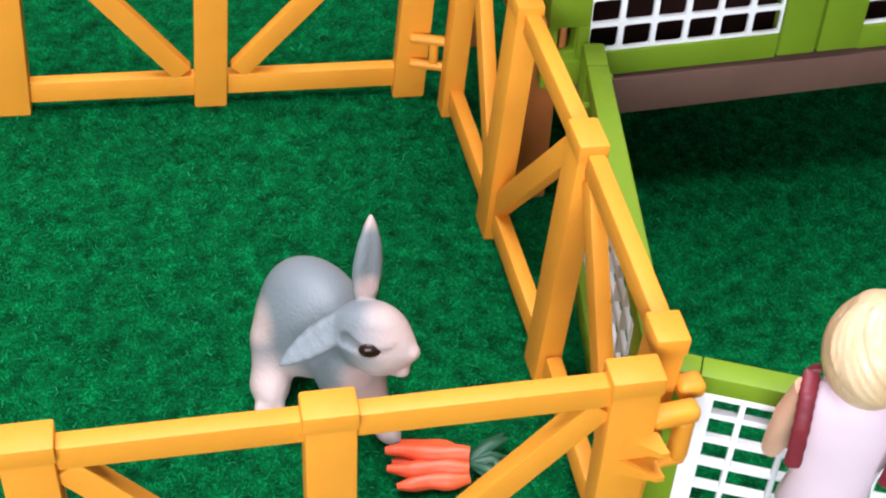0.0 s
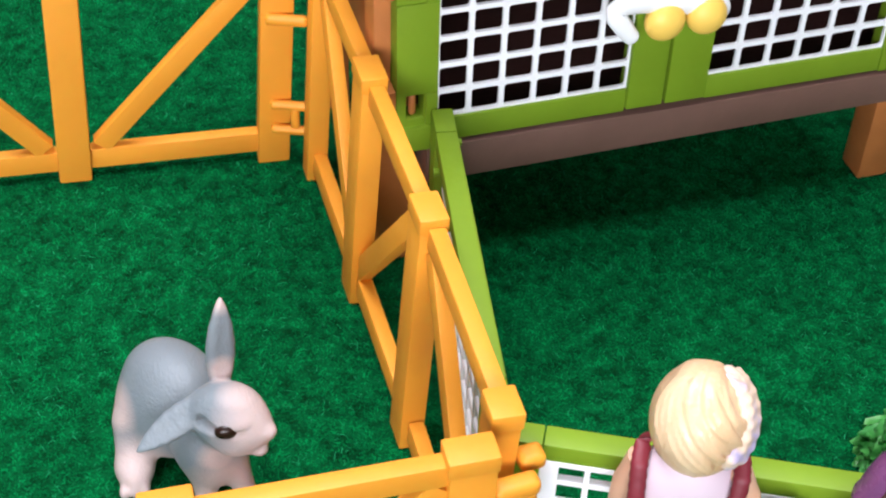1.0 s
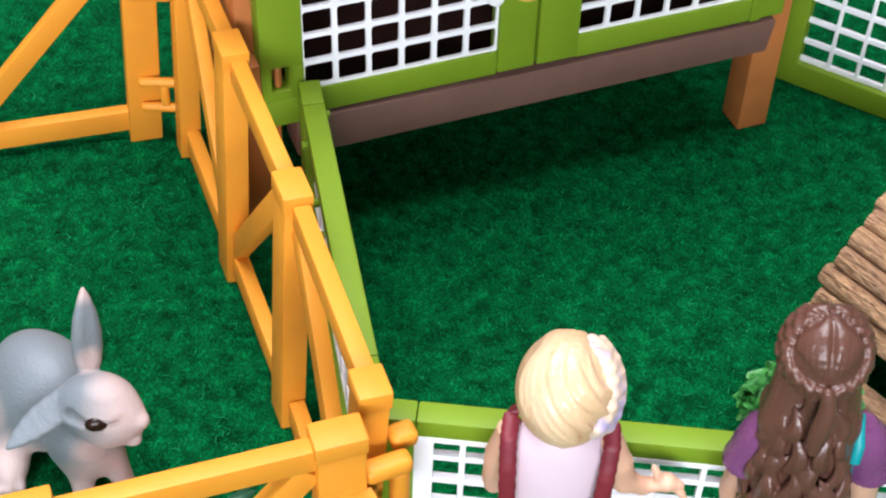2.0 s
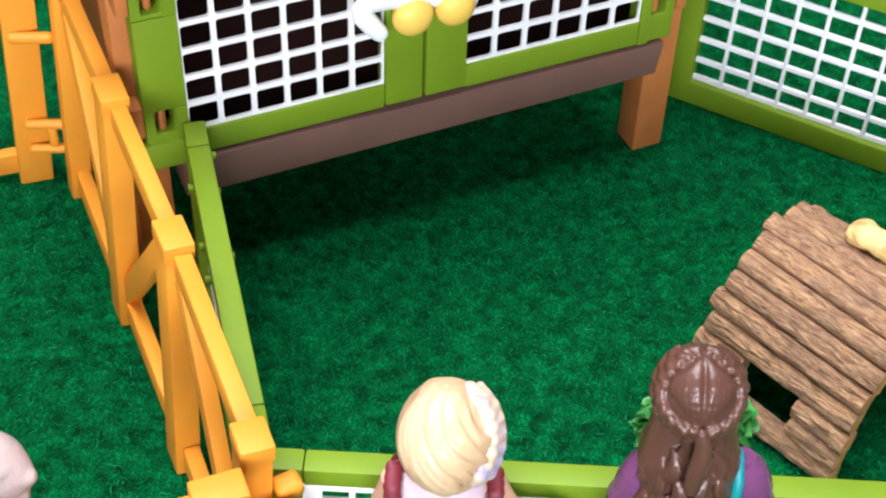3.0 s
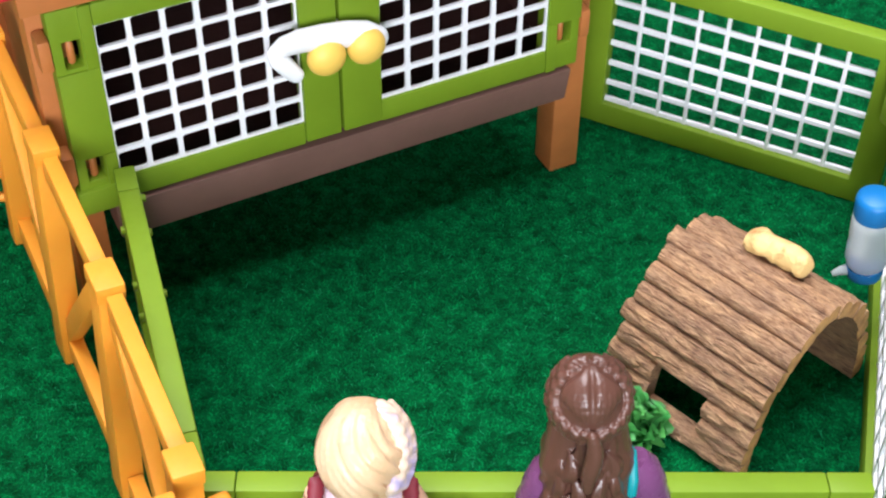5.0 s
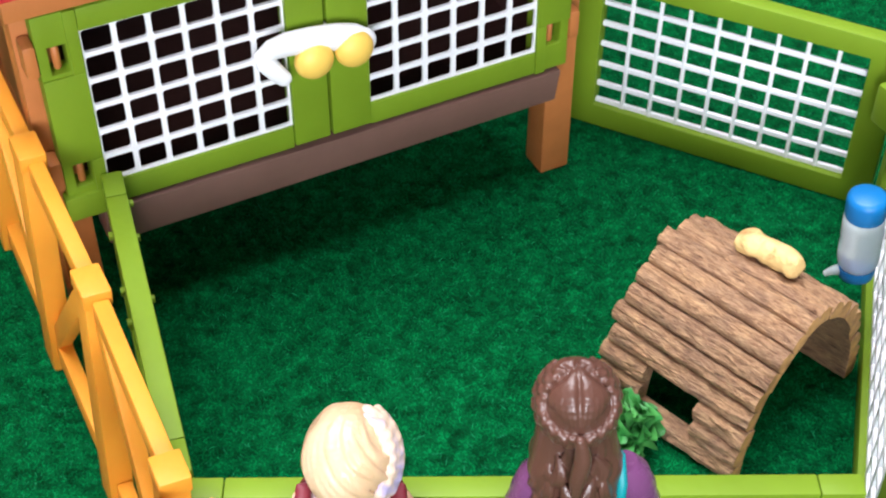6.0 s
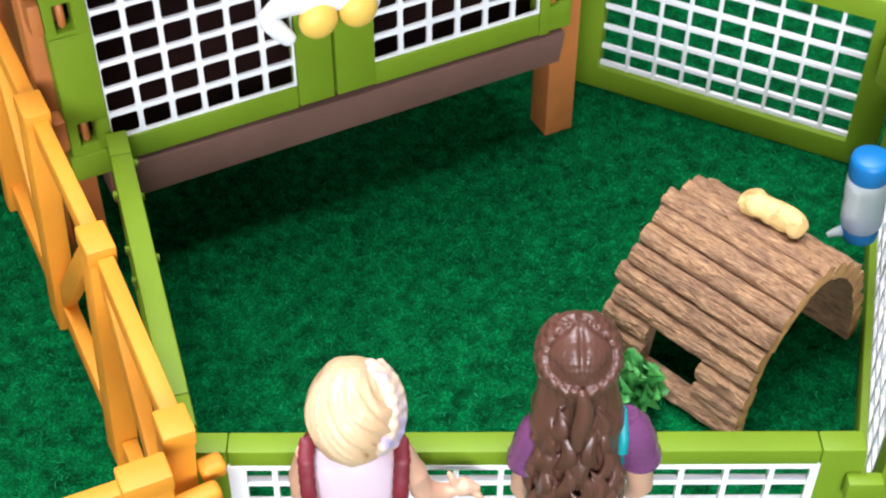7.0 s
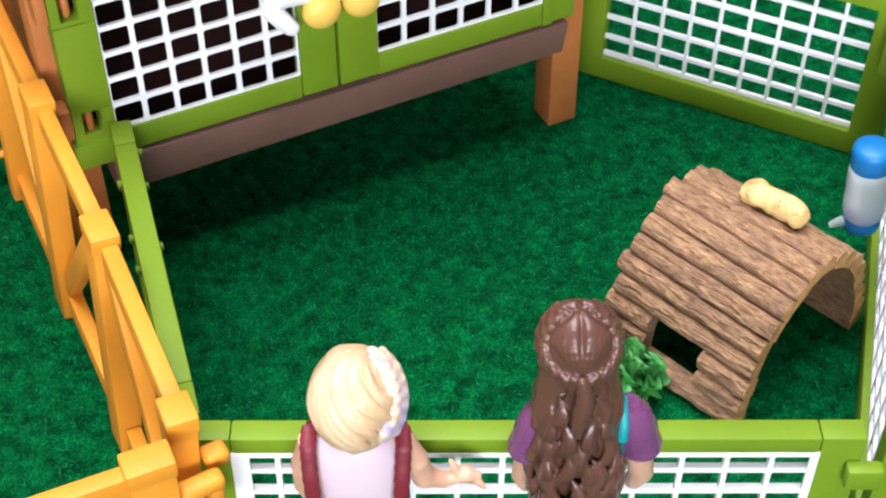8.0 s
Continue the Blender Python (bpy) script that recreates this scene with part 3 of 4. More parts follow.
def nubs(panel, spots):
    for s, y, z in spots:
        bm = bmesh.new()
        tube(bm, [(s, y - 0.07, z), (s, y + 0.07, z)], [0.11, 0.09], 10, up=Vector((0, 0, 1)))
        part("stud", bm, GREEN, panel)


nubs(left_run, [(0.9, 0.03, 4.75), (1.5, 0.03, 4.2), (3.6, 0.03, 4.2), (1.5, -0.53, 4.4), (3.4, -0.53, 4.4), (4.2, -0.53, 4.2)])


def corner_clip(x, y, turn, z, parent, long=0.75, thick=0.42):
    inv = parent.matrix_world.inverted()
    bm = boxed(-long, long, -thick, thick, z, z + 1.6 * long, bevel=0.1)
    bmesh.ops.transform(bm, matrix=Matrix.Translation((x, y, 0)) @ Matrix.Rotation(radians(turn), 4, "Z"), verts=bm.verts)
    ob = part("corner_clip", bm, GREEN, parent)
    ob.matrix_parent_inverse = inv
    return ob


corner_clip(4.13, -15.66, -25.8, 3.85, front_run, 0.36, 0.17)
corner_clip(13.9, -5.2, 0, 3.4, right_run)

# ---- orange paddock fence ----


def paddock_panel(m, posts, braces, label, widths=None, skip=(), skew=0.0, aside=0.0, spread=0.0):
    """posts: places along the panel; braces: pairs of (foot, head) post numbers."""
    p = thing("paddock_panel", m, label, "fence panel", "panels of the orange paddock fence")
    w = widths or [0.86] * len(posts)
    warp = Matrix(((1, 0, -skew, 0), (0, 1, 0, 0), (0, 0, 1, 0), (0, 0, 0, 1)))

    def piece(name, bm):
        bmesh.ops.transform(bm, matrix=warp, verts=bm.verts)
        part(name, bm, ORANGE, p)

    for s, wide in zip(posts, w):
        if s in skip:
            continue
        bm = bmesh.new()
        made = box(bm, s - wide / 2, s + wide / 2, -0.28, 0.28, -0.1, 6.45, bevel=0.07)
        box(bm, s - wide / 2 - 0.03, s + wide / 2 + 0.03, -0.31, 0.31, 6.28, 6.68, bevel=0.06)
        piece("post", bm)
    for k in range(len(posts) - 1):
        a, b = posts[k] + w[k] / 2 - 0.02, posts[k + 1] - w[k + 1] / 2 + 0.02
        piece("top_rail", boxed(a, b, aside - 0.18, aside + 0.18, 5.98, 6.50, bevel=0.05))
        piece("bottom_rail", boxed(a, b, aside - 0.18, aside + 0.18, 0.20, 0.82, bevel=0.05))
    for foot, head in braces:
        s = 1 if posts[head] > posts[foot] else -1
        a = Vector((posts[foot] + s * (w[foot] / 2 + spread - 0.1), 0, 0.95))
        b = Vector((posts[head] - s * (w[head] / 2 + 0.15 - 0.5 * spread), 0, 5.85))
        d = b - a
        bm = boxed(-0.1, d.length + 0.1, aside - 0.17, aside + 0.17, -0.27, 0.27, bevel=0.05)
        bmesh.ops.transform(bm, matrix=Matrix.Translation(a) @ Matrix.Rotation(-math.atan2(d.z, d.x), 4, "Y"), verts=bm.verts)
        piece("brace", bm)
    return p


# the row beside the run leans towards it
row_a = paddock_panel(at(-7.95, 4.4, 0, 0, 3.1, 0) @ pose(0, 0, 0, 0, 0, -90), [0, 4.72, 9.5], [(1, 0), (1, 2)], "orange plastic fence panel leaning towards the run", [0.6, 0.9, 0.86], aside=0.05)
row_b = paddock_panel(at(-7.95, -5.55, 0, 0, 3.1, 0) @ pose(0, 0, 0, 0, 0, -91.7), [-0.4, 4.8], [(1, 0)], "orange plastic fence panel end at the corner", [0.86, 0.68], skip=(-0.4,), aside=0.05)
back_row = paddock_panel(at(-8.9, 5.43, 0, 0, 0, 175.6), [0, 5.3, 10.4, 15.4], [(1, 0), (1, 2)], "orange plastic fence panel behind the rabbit", skew=0.06, aside=-0.06, spread=0.45)
front_row = paddock_panel(at(-8.58, -11.2, 0, 0, 0, 178.2), [0, 5.05, 9.75], [(1, 0), (1, 2)], "orange plastic fence panel before the rabbit")


def clips(parent, boxes):
    inv = parent.matrix_world.inverted()
    for x0, x1, y0, y1, z0, z1, turn in boxes:
        c = Vector(((x0 + x1) / 2, (y0 + y1) / 2, 0))
        bm = boxed(x0 - c.x, x1 - c.x, y0 - c.y, y1 - c.y, z0, z1, bevel=0.14, seg=3)
        bmesh.ops.transform(bm, matrix=Matrix.Translation(c) @ Matrix.Rotation(radians(turn), 4, "Z"), verts=bm.verts)
        ob = part("clip", bm, ORANGE, parent)
        ob.matrix_parent_inverse = inv


clips(front_row, [(-8.16, -7.28, -11.4, -11.0, 5.2, 5.55, 4), (-7.62, -7.3, -11.3, -10.95, 4.1, 5.18, 4), (-8.12, -7.9, -11.3, -11.05, 4.1, 5.18, 4),
                  (-7.5, -7.0, -10.85, -10.4, 5.2, 5.55, 4), (-8.1, -7.32, -11.29, -11.0, 3.98, 4.2, 4)])
clips(back_row, [(-9.0, -7.8, 4.76, 5.02, 1.80, 2.06, -20), (-9.0, -7.8, 4.76, 5.02, 1.00, 1.26, -20), (-8.46, -8.22, 4.74, 5.0, 1.2, 1.9, -20), (-9.0, -7.9, 4.8, 5.06, 4.45, 4.75, -20)])


def hook(parent, x, y, z):
    """A small wedge-shaped ledge on a post."""
    bm = bmesh.new()
    v = [bm.verts.new(c) for c in ((-0.3, 0, -0.1), (0.32, 0, -0.1), (0.38, -0.48, 0.14), (0.24, -0.48, 0.14), (-0.3, 0, 0.26), (0.32, 0, 0.26), (0.38, -0.48, 0.26), (0.24, -0.48, 0.26))]
    for f in ((0, 1, 2, 3), (4, 5, 6, 7), (0, 1, 5, 4), (1, 2, 6, 5), (2, 3, 7, 6), (3, 0, 4, 7)):
        bm.faces.new([v[i] for i in f])
    bmesh.ops.translate(bm, vec=(x, y, z), verts=bm.verts)
    ob = part("hook", bm, ORANGE, parent, smooth=0)
    ob.matrix_parent_inverse = parent.matrix_world.inverted()


hook(front_row, -8.42, -11.48, 5.05)
hook(front_row, -8.42, -11.48, 4.42)

# ---- the wooden hide ----


def hide():
    base = Vector((7.43, -10.3, 0)) - 0.2 * Vector((0.948, 0.317, 0))
    ang = math.degrees(math.atan2(-0.948, 0.317)) + 90
    h = thing("hide", at(base.x, base.y, 0, 0, 0, ang), "arched wooden hide made of rough bark strips", "hide")
    # local: y from 0 (open end) back to length, x across, so the near side is at -x
    rng = random.Random(5)
    length, half, rise, n = 4.29, 2.45, 3.7, 18

    def arc(t, off):
        c, s = math.cos(t), math.sin(t)
        nrm = Vector((c / half, 0, s / rise)).normalized()
        return Vector((half * c, 0, rise * s)) + nrm * off

    # equal steps along the arch
    fine = [math.pi * k / 400 for k in range(401)]
    run = [0.0]
    for a, b in zip(fine, fine[1:]):
        run.append(run[-1] + (arc(b, 0) - arc(a, 0)).length)
    angle = lambda s: fine[min(range(401), key=lambda i: abs(run[i] - s))]  # noqa: E731
    cuts = [angle(run[-1] * k / n) for k in range(n + 1)]

    def strip(t0, t1, y0, y1, seed):
        bm = bmesh.new()
        steps = max(4, int((y1 - y0) * 14))
        prof = [(0.0, -0.26), (0.02, -0.02), (0.07, 0.07), (0.15, 0.12), (0.24, 0.145), (0.33, 0.155), (0.42, 0.16), (0.5, 0.165), (0.58, 0.16), (0.67, 0.155), (0.76, 0.145), (0.85, 0.12), (0.93, 0.07), (0.98, -0.02), (1.0, -0.26)]
        rows = []
        for i in range(steps + 1):
            y = y0 + (y1 - y0) * i / steps
            ring = []
            for q, off in prof:
                wob = noise.noise(Vector((y * 1.1, q * 2.0, seed * 3.7))) * 0.05
                rough = noise.noise(Vector((y * 2.0, q * 8.0, seed * 9.1))) * 0.06 + noise.noise(Vector((y * 5.0, q * 19.0, seed * 5.1))) * 0.035 if off > 0 else 0
                p = arc(t0 + (t1 - t0) * (q + wob * 0.5 * (0 < q < 1)), off + rough + wob * (off > 0))
                ring.append(bm.verts.new((p.x, y, max(p.z, -0.05))))
            rows.append(ring)
        for a, b in zip(rows, rows[1:]):
            for k in range(len(prof)):
                j = (k + 1) % len(prof)
                bm.faces.new((a[k], a[j], b[j], b[k]))
        for ring, outer in ((rows[0], y0 < 0.1), (rows[-1], y1 > 3)):
            bm.faces.new(ring).material_index = int(outer)
        part("bark_strip", bm, [BARK, CUT], h, smooth=50)

    for k in range(n):
        a, b = -0.06 * rng.random(), length - 0.36 + 0.14 * math.sin(cuts[k]) + 0.2 * rng.random()
        from_near = n - 1 - k
        if from_near in (1, 2):
            strip(cuts[k], cuts[k + 1], a, 1.25 + 0.3 * rng.random(), k)
            strip(cuts[k], cuts[k + 1], 2.75 + 0.1 * rng.random(), b, k + 40)
        else:
            strip(cuts[k], cuts[k + 1], a, b, k)
    # closed rear end behind the strips, unseen, added to keep light out
    bm = bmesh.new()
    rims = []
    for y in (length - 0.62, length - 0.46):
        rims.append([bm.verts.new((p.x, y, max(p.z, -0.05))) for p in (arc(math.pi * k / 28, -0.24) for k in range(29))])
    for ring in rims:
        bm.faces.new(ring)
    for k in range(29):
        j = (k + 1) % 29
        bm.faces.new((rims[0][k], rims[0][j], rims[1][j], rims[1][k]))
    part("rear_wall", bm, BARK, h, smooth=30)
    log = bmesh.new()
    path, radii = [], []
    for i in range(15):
        t = i / 14
        path.append((0.60 + 0.05 * math.sin(5 * t), 1.08 + 1.58 * t, 4.09))
        radii.append((0.315 if 0 < i < 14 else 0.24) + 0.012 * math.sin(1.9 * i))
    tube(log, path, radii, 16)
    for v in log.verts:
        v.co += Vector((0, 0, 1)) * 0.08 * noise.noise(v.co * 2.6) + Vector((1, 0, 0)) * 0.08 * noise.noise(v.co * 3.9 + Vector((5, 1, 2)))
    part("log", log, LOG, h, "pale yellow log piece on the ridge", 60)


hide()

# ---- water bottle ----


def bottle():
    b = thing("water_bottle", at(9.90, -8.64, 2.43, -2.2, -3.7, 0), "clear toy water bottle with blue cap and blue base", "bottle")
    bm = bmesh.new()
    lathe(bm, [(0.40, 0.36), (0.46, 0.44), (0.505, 0.64), (0.505, 1.05), (0.48, 1.20), (0.505, 1.36), (0.50, 1.72), (0.49, 1.93), (0.42, 1.99)])
    part("body", bm, CLEAR, b, "clear plastic bottle body", 50)
    bm = bmesh.new()
    lathe(bm, [(0.30, 1.93), (0.46, 1.95), (0.485, 2.02), (0.485, 2.42), (0.46, 2.54), (0.36, 2.60), (0.0, 2.62)])
    part("cap", bm, BLUE, b, "blue cap", 50)
    bm = bmesh.new()
    lathe(bm, [(0.0, 0.0), (0.34, 0.02), (0.43, 0.08), (0.455, 0.22), (0.45, 0.38), (0.3, 0.41)])
    part("base", bm, BLUE, b, "blue drinking base", 50)
    bm = bmesh.new()
    tube(bm, [(-0.34, 0.16, 0.24), (-0.54, 0.25, 0.20), (-0.70, 0.32, 0.12)], [0.15, 0.11, 0.07], 12)
    part("spout", bm, CLEAR, b, "pale drinking spout", 60)
    bm = bmesh.new()
    box(bm, 0.34, 0.62, -0.42, -0.1, 1.3, 1.7, bevel=0.05)
    part("hanger", bm, WHITE, b)


bottle()

# ---- lettuce and carrots ----


def lettuce():
    """A head of lettuce lying on its side: rows of cupped, ruffled leaves."""
    h = thing("lettuce", at(2.72, -8.95, 0, 0, 0, -14), "bright green curly toy lettuce", "lettuce")
    rng = random.Random(9)
    count, wide, deep, high = 46, 1.15, 0.68, 1.08
    for k in range(count):
        up = 1 - 0.98 * (k + 0.5) / count
        az = k * 2.39996
        flat = math.sqrt(1 - up * up)
        n = Vector((flat * math.cos(az) / wide, flat * math.sin(az) / deep, up / high)).normalized()
        c = Vector((wide * flat * math.cos(az), deep * flat * math.sin(az), 0.28 + high * up))
        side = Vector((0, 0, 1)).cross(n)
        side = side.normalized() if side.length > 0.2 else Vector((1, 0, 0))
        rise = n.cross(side).normalized()
        lean = 0.95 - 0.3 * up
        axis = (rise * math.cos(lean) + n * math.sin(lean)).normalized()
        out = side.cross(axis)
        out = out if out.dot(n) > 0 else -out
        size = rng.uniform(0.40, 0.56)
        ph, waves = rng.uniform(0, 6.3), rng.choice((4, 5))
        bm = bmesh.new()
        rings = [[bm.verts.new(c - n * 0.12)]]
        for i in range(1, 7):
            f = i / 6
            row = []
            for j in range(28):
                a = 2 * math.pi * j / 28
                ruffle = (0.15 * math.sin(waves * a + ph) + 0.04 * math.sin(2 * waves * a + 2 * ph)) * f ** 2.2 * size / 0.4
                reach = size * f * (1 + 0.10 * math.sin(waves * a + ph + 1.2) * f)
                p = c + (side * math.cos(a) + axis * math.sin(a)) * reach + out * (ruffle - 0.12 + 0.22 * f * f * (0.6 - math.sin(a)))
                row.append(bm.verts.new((p.x, p.y, max(p.z, 0.01 + 0.002 * j))))
            rings.append(row)
        for j in range(28):
            bm.faces.new((rings[0][0], rings[1][j], rings[1][(j + 1) % 28]))
        for p, q in zip(rings[1:], rings[2:]):
            for j in range(28):
                bm.faces.new((p[j], q[j], q[(j + 1) % 28], p[(j + 1) % 28]))
        bmesh.ops.solidify(bm, geom=bm.faces[:], thickness=0.05)
        part("leaf", bm, LEAF, h, smooth=70)


lettuce()


def carrots():
    """A flat bunch: tips at -x, the leafy tops at +x."""
    c = thing("carrot_bunch", at(-10.95, -7.55, 0.0, 0, 0, -14), "bunch of orange-red toy carrots lying on the turf", "carrots")
    rng = random.Random(2)
    for y, z, lean, long in ((-0.50, 0.20, -13, 1.5), (-0.24, 0.36, -6, 1.7), (0.0, 0.24, 0, 1.6), (0.10, 0.52, 2, 1.75), (0.30, 0.38, 7, 1.6), (0.56, 0.20, 13, 1.5)):
        bm = bmesh.new()
        pts, radii = [], []
        for k in range(15):
            t = k / 14
            pts.append((0.75 - long * t * math.cos(radians(lean)), 0.55 * y + 0.03 * math.sin(9 * t + y * 7) + long * 0.8 * t * math.sin(radians(lean)), z - 0.05 * t))
            body = 0.20 * math.sin(math.pi * min(1, 0.22 + 0.72 * t)) ** 0.6
            radii.append(max(0.03, body * (1 + 0.07 * math.sin(14 * t + 5 * y))))
        tube(bm, pts, radii, 12)
        part("carrot", bm, CARROT, c, smooth=60)
    for k in range(14):
        bm = bmesh.new()
        a, r = radians(rng.uniform(-55, 55)), rng.uniform(0.5, 1.0)
        z = rng.uniform(0.2, 0.55)
        mid = (0.85 + 0.5 * r * math.cos(a), 0.5 * r * math.sin(a), z + 0.12)
        tube(bm, [(0.68, 0.05 * math.sin(3 * k), 0.35), mid, (0.9 + r * math.cos(a), 1.1 * r * math.sin(a), z - 0.1)], [0.05, 0.13, 0.03], 8, 0.5)
        part("carrot_leaf", bm, CARROT_LEAF, c, "dark green leafy top", 60)


carrots()

# ---- rabbit ----


def rabbit():
    def sdf(x, y, z):
        body = ellipsoid(x, y, z, (-12.88, -4.25, 1.58), (1.45, 1.04, 1.32), -65)
        rump = ellipsoid(x, y, z, (-13.15, -4.15, 1.25), (1.05, 1.0, 1.12), -20)
        chest = ellipsoid(x, y, z, (-12.45, -5.6, 1.6), (0.72, 0.75, 0.9), -40)
        head = ellipsoid(x, y, z, (-12.0, -6.0, 2.75), (0.85, 0.66, 0.70), -30)
        muzzle = ellipsoid(x, y, z, (-11.58, -6.38, 2.58), (0.44, 0.40, 0.40), -35)
        cheek = ellipsoid(x, y, z, (-12.0, -6.4, 2.42), (0.44, 0.36, 0.36), -30)
        legs = [capsule(x, y, z, (-12.6, -5.75, 1.3), (-12.62, -6.25, 0.12), 0.32, 0.20),
                ellipsoid(x, y, z, (-12.62, -6.4, 0.17), (0.22, 0.32, 0.18), 0),
                capsule(x, y, z, (-12.0, -5.8, 1.4), (-11.72, -6.38, 0.14), 0.31, 0.20),
                ellipsoid(x, y, z, (-11.66, -6.54, 0.17), (0.22, 0.32, 0.18), 20),
                ellipsoid(x, y, z, (-12.3, -5.72, 1.25), (0.62, 0.60, 0.72), -30),
                capsule(x, y, z, (-13.8, -4.35, 1.1), (-13.95, -4.85, 0.45), 0.50, 0.40),
                ellipsoid(x, y, z, (-14.0, -5.0, 0.36), (0.38, 0.5, 0.38), 0)]
        crinkle = 0.005 * np.sin(9.0 * z + 3.0 * np.sin(5.0 * x)) * np.sin(11.0 * x + 4.0 * y + 2.0 * np.sin(7.0 * z))
        up_ear = leaf(x, y, z, (-12.04, -5.44, 2.95), (-11.80, -4.86, 4.88), 0.31, 0.17, (0.15, -0.9, 0.35)) + crinkle
        wrinkle = 0.0035 * np.sin(22.0 * (x + 0.6 * z) + 2.0 * np.sin(6.0 * y)) * np.clip((-12.3 - x) / 0.5, 0, 1)
        low_ear = leaf(x, y, z, (-12.22, -5.80, 3.16), (-13.90, -6.20, 2.36), 0.325, 0.13, (-0.2, -0.55, 0.8)) + wrinkle
        d = smooth_min([body, rump, chest, head, muzzle, cheek, *legs], 0.22)
        nose = ellipsoid(x, y, z, (-11.26, -6.60, 2.66), (0.15, 0.17, 0.14), -35)
        chin = ellipsoid(x, y, z, (-11.5, -6.62, 2.24), (0.20, 0.18, 0.14), -35)
        brow = ellipsoid(x, y, z, (-12.0, -6.42, 3.06), (0.34, 0.16, 0.12), -30)
        toes = [ellipsoid(x, y, z, (-14.06 + q, -5.42, 0.2), (0.11, 0.16, 0.16), 0) for q in (-0.22, 0.0, 0.22)]
        d = smooth_min([d, nose, chin, brow, *toes], 0.1)
        lid = ellipsoid(x, y, z, (-12.06, -6.50, 3.00), (0.30, 0.15, 0.075), -25)
        pouch = ellipsoid(x, y, z, (-12.06, -6.54, 2.72), (0.30, 0.14, 0.09), -25)
        d = smooth_min([d, lid, pouch], 0.06)
        # creases behind the eye, along the mouth and under the cheek
        for a, b, ra, rb in (((-12.56, -6.31, 2.95), (-12.35, -6.48, 2.90), 0.16, 0.09), ((-11.24, -6.76, 2.46), (-11.52, -6.80, 2.36), 0.04, 0.05), ((-12.48, -6.46, 2.26), (-11.78, -6.80, 2.06), 0.11, 0.08)):
            d = -smooth_min([-d, capsule(x, y, z, a, b, ra, rb)], 0.07)
        d = smooth_min([d, up_ear, low_ear], 0.06)
        return np.maximum(d, -z - 0.06)

    ob, v = surface("rabbit_figure", sdf, (-14.8, -7.2, -0.3), (-10.8, -2.8, 5.2), 0.045, [FUR, EYE])
    # paint: pale muzzle, feet, flank and chest
    x, y, z = v.T
    pale = np.zeros(len(v))
    for c, r in (((-11.4, -6.5, 2.75), 0.92), ((-11.72, -6.15, 3.15), 0.5), ((-11.83, -4.86, 4.95), 0.35), ((-11.96, -5.42, 3.45), 0.30), ((-13.95, -5.1, 0.4), 0.95), ((-12.3, -6.2, 0.3), 1.1), ((-12.2, -6.5, 1.0), 0.8), ((-12.3, -6.3, 1.75), 0.42), ((-14.05, -4.3, 1.6), 0.55), ((-11.8, -6.6, 2.1), 0.7)):
        d = np.sqrt((x - c[0]) ** 2 + (y - c[1]) ** 2 + (z - c[2]) ** 2)
        pale = np.maximum(pale, np.clip(1.25 - d / r, 0, 1) * 1.4)
    layer = ob.data.attributes.new("paint", "FLOAT", "POINT")
    layer.data.foreach_set("value", np.clip(pale, 0, 1).astype(np.float32))
    bm = bmesh.new()
    bm.from_mesh(ob.data)
    for c in ((-12.09 * CM, -6.57 * CM, 2.90 * CM), (-11.66 * CM, -5.78 * CM, 2.85 * CM)):
        made = bmesh.ops.create_uvsphere(bm, u_segments=16, v_segments=10, radius=1, matrix=Matrix.Translation(c) @ Matrix.Diagonal((0.27 * CM, 0.165 * CM, 0.19 * CM, 1)))["verts"]
        for f in {f for w in made for f in w.link_faces}:
            f.material_index, f.smooth = 1, True
    bm.to_mesh(ob.data)
    bm.free()
    tagged(ob, "grey toy rabbit with pale muzzle and feet on the turf", "toy rabbit")


rabbit()

# ---- the two dolls by the front panel ----

TOWARD, OVER, RIGHT = Vector((0, -0.70, 0.714)), Vector((0, 0.714, 0.70)), Vector((1, 0, 0))


def on_cap(c, size, u, v, lift=1.0):
    """A point over the back of a head: u to its right, v up, both within the unit disc."""
    q = math.hypot(u, v)
    if q > 0.985:
        u, v = u * 0.985 / q, v * 0.985 / q
    n = RIGHT * u + OVER * v + TOWARD * math.sqrt(max(0, 1 - u * u - v * v))
    return c + Vector((n.x * size[0], n.y * size[1], n.z * size[2])) * lift


def bend(a, b, c, t):
    """A point of the quadratic curve from a by b to c."""
    return tuple((1 - t) ** 2 * p + 2 * t * (1 - t) * q + t * t * r for p, q, r in zip(a, b, c))


def torso(bm, top, shirt, skin, legs, wide, arms):
    """Local: the doll faces +y; z of the shoulders is top."""
    lathe(bm, [(0.30, top + 0.12), (0.62, top - 0.02), (0.78, top - 0.4), (0.74, top - 1.2), (0.62, top - 2.2), (0.74, top - 3.0), (0.6, top - 3.2)], 24, shirt,
          Matrix.Diagonal((wide, 0.72, 1, 1)))
    tube(bm, [(0, 0, top - 0.1), (0, 0.05, top + 0.6)], 0.26, 12, 1, skin)
    for s in (-1, 1):
        tube(bm, [(0.34 * s, 0, top - 2.9), (0.36 * s, 0.02, top - 4.2), (0.36 * s, 0, 0.5)], [0.40, 0.32, 0.24], 12, 1, legs)
        ball(bm, (0.36 * s, 0.16, 0.18), (0.26, 0.5, 0.24), legs)
    for path, radii, index in arms:
        tube(bm, path, radii, 20, 1, index)


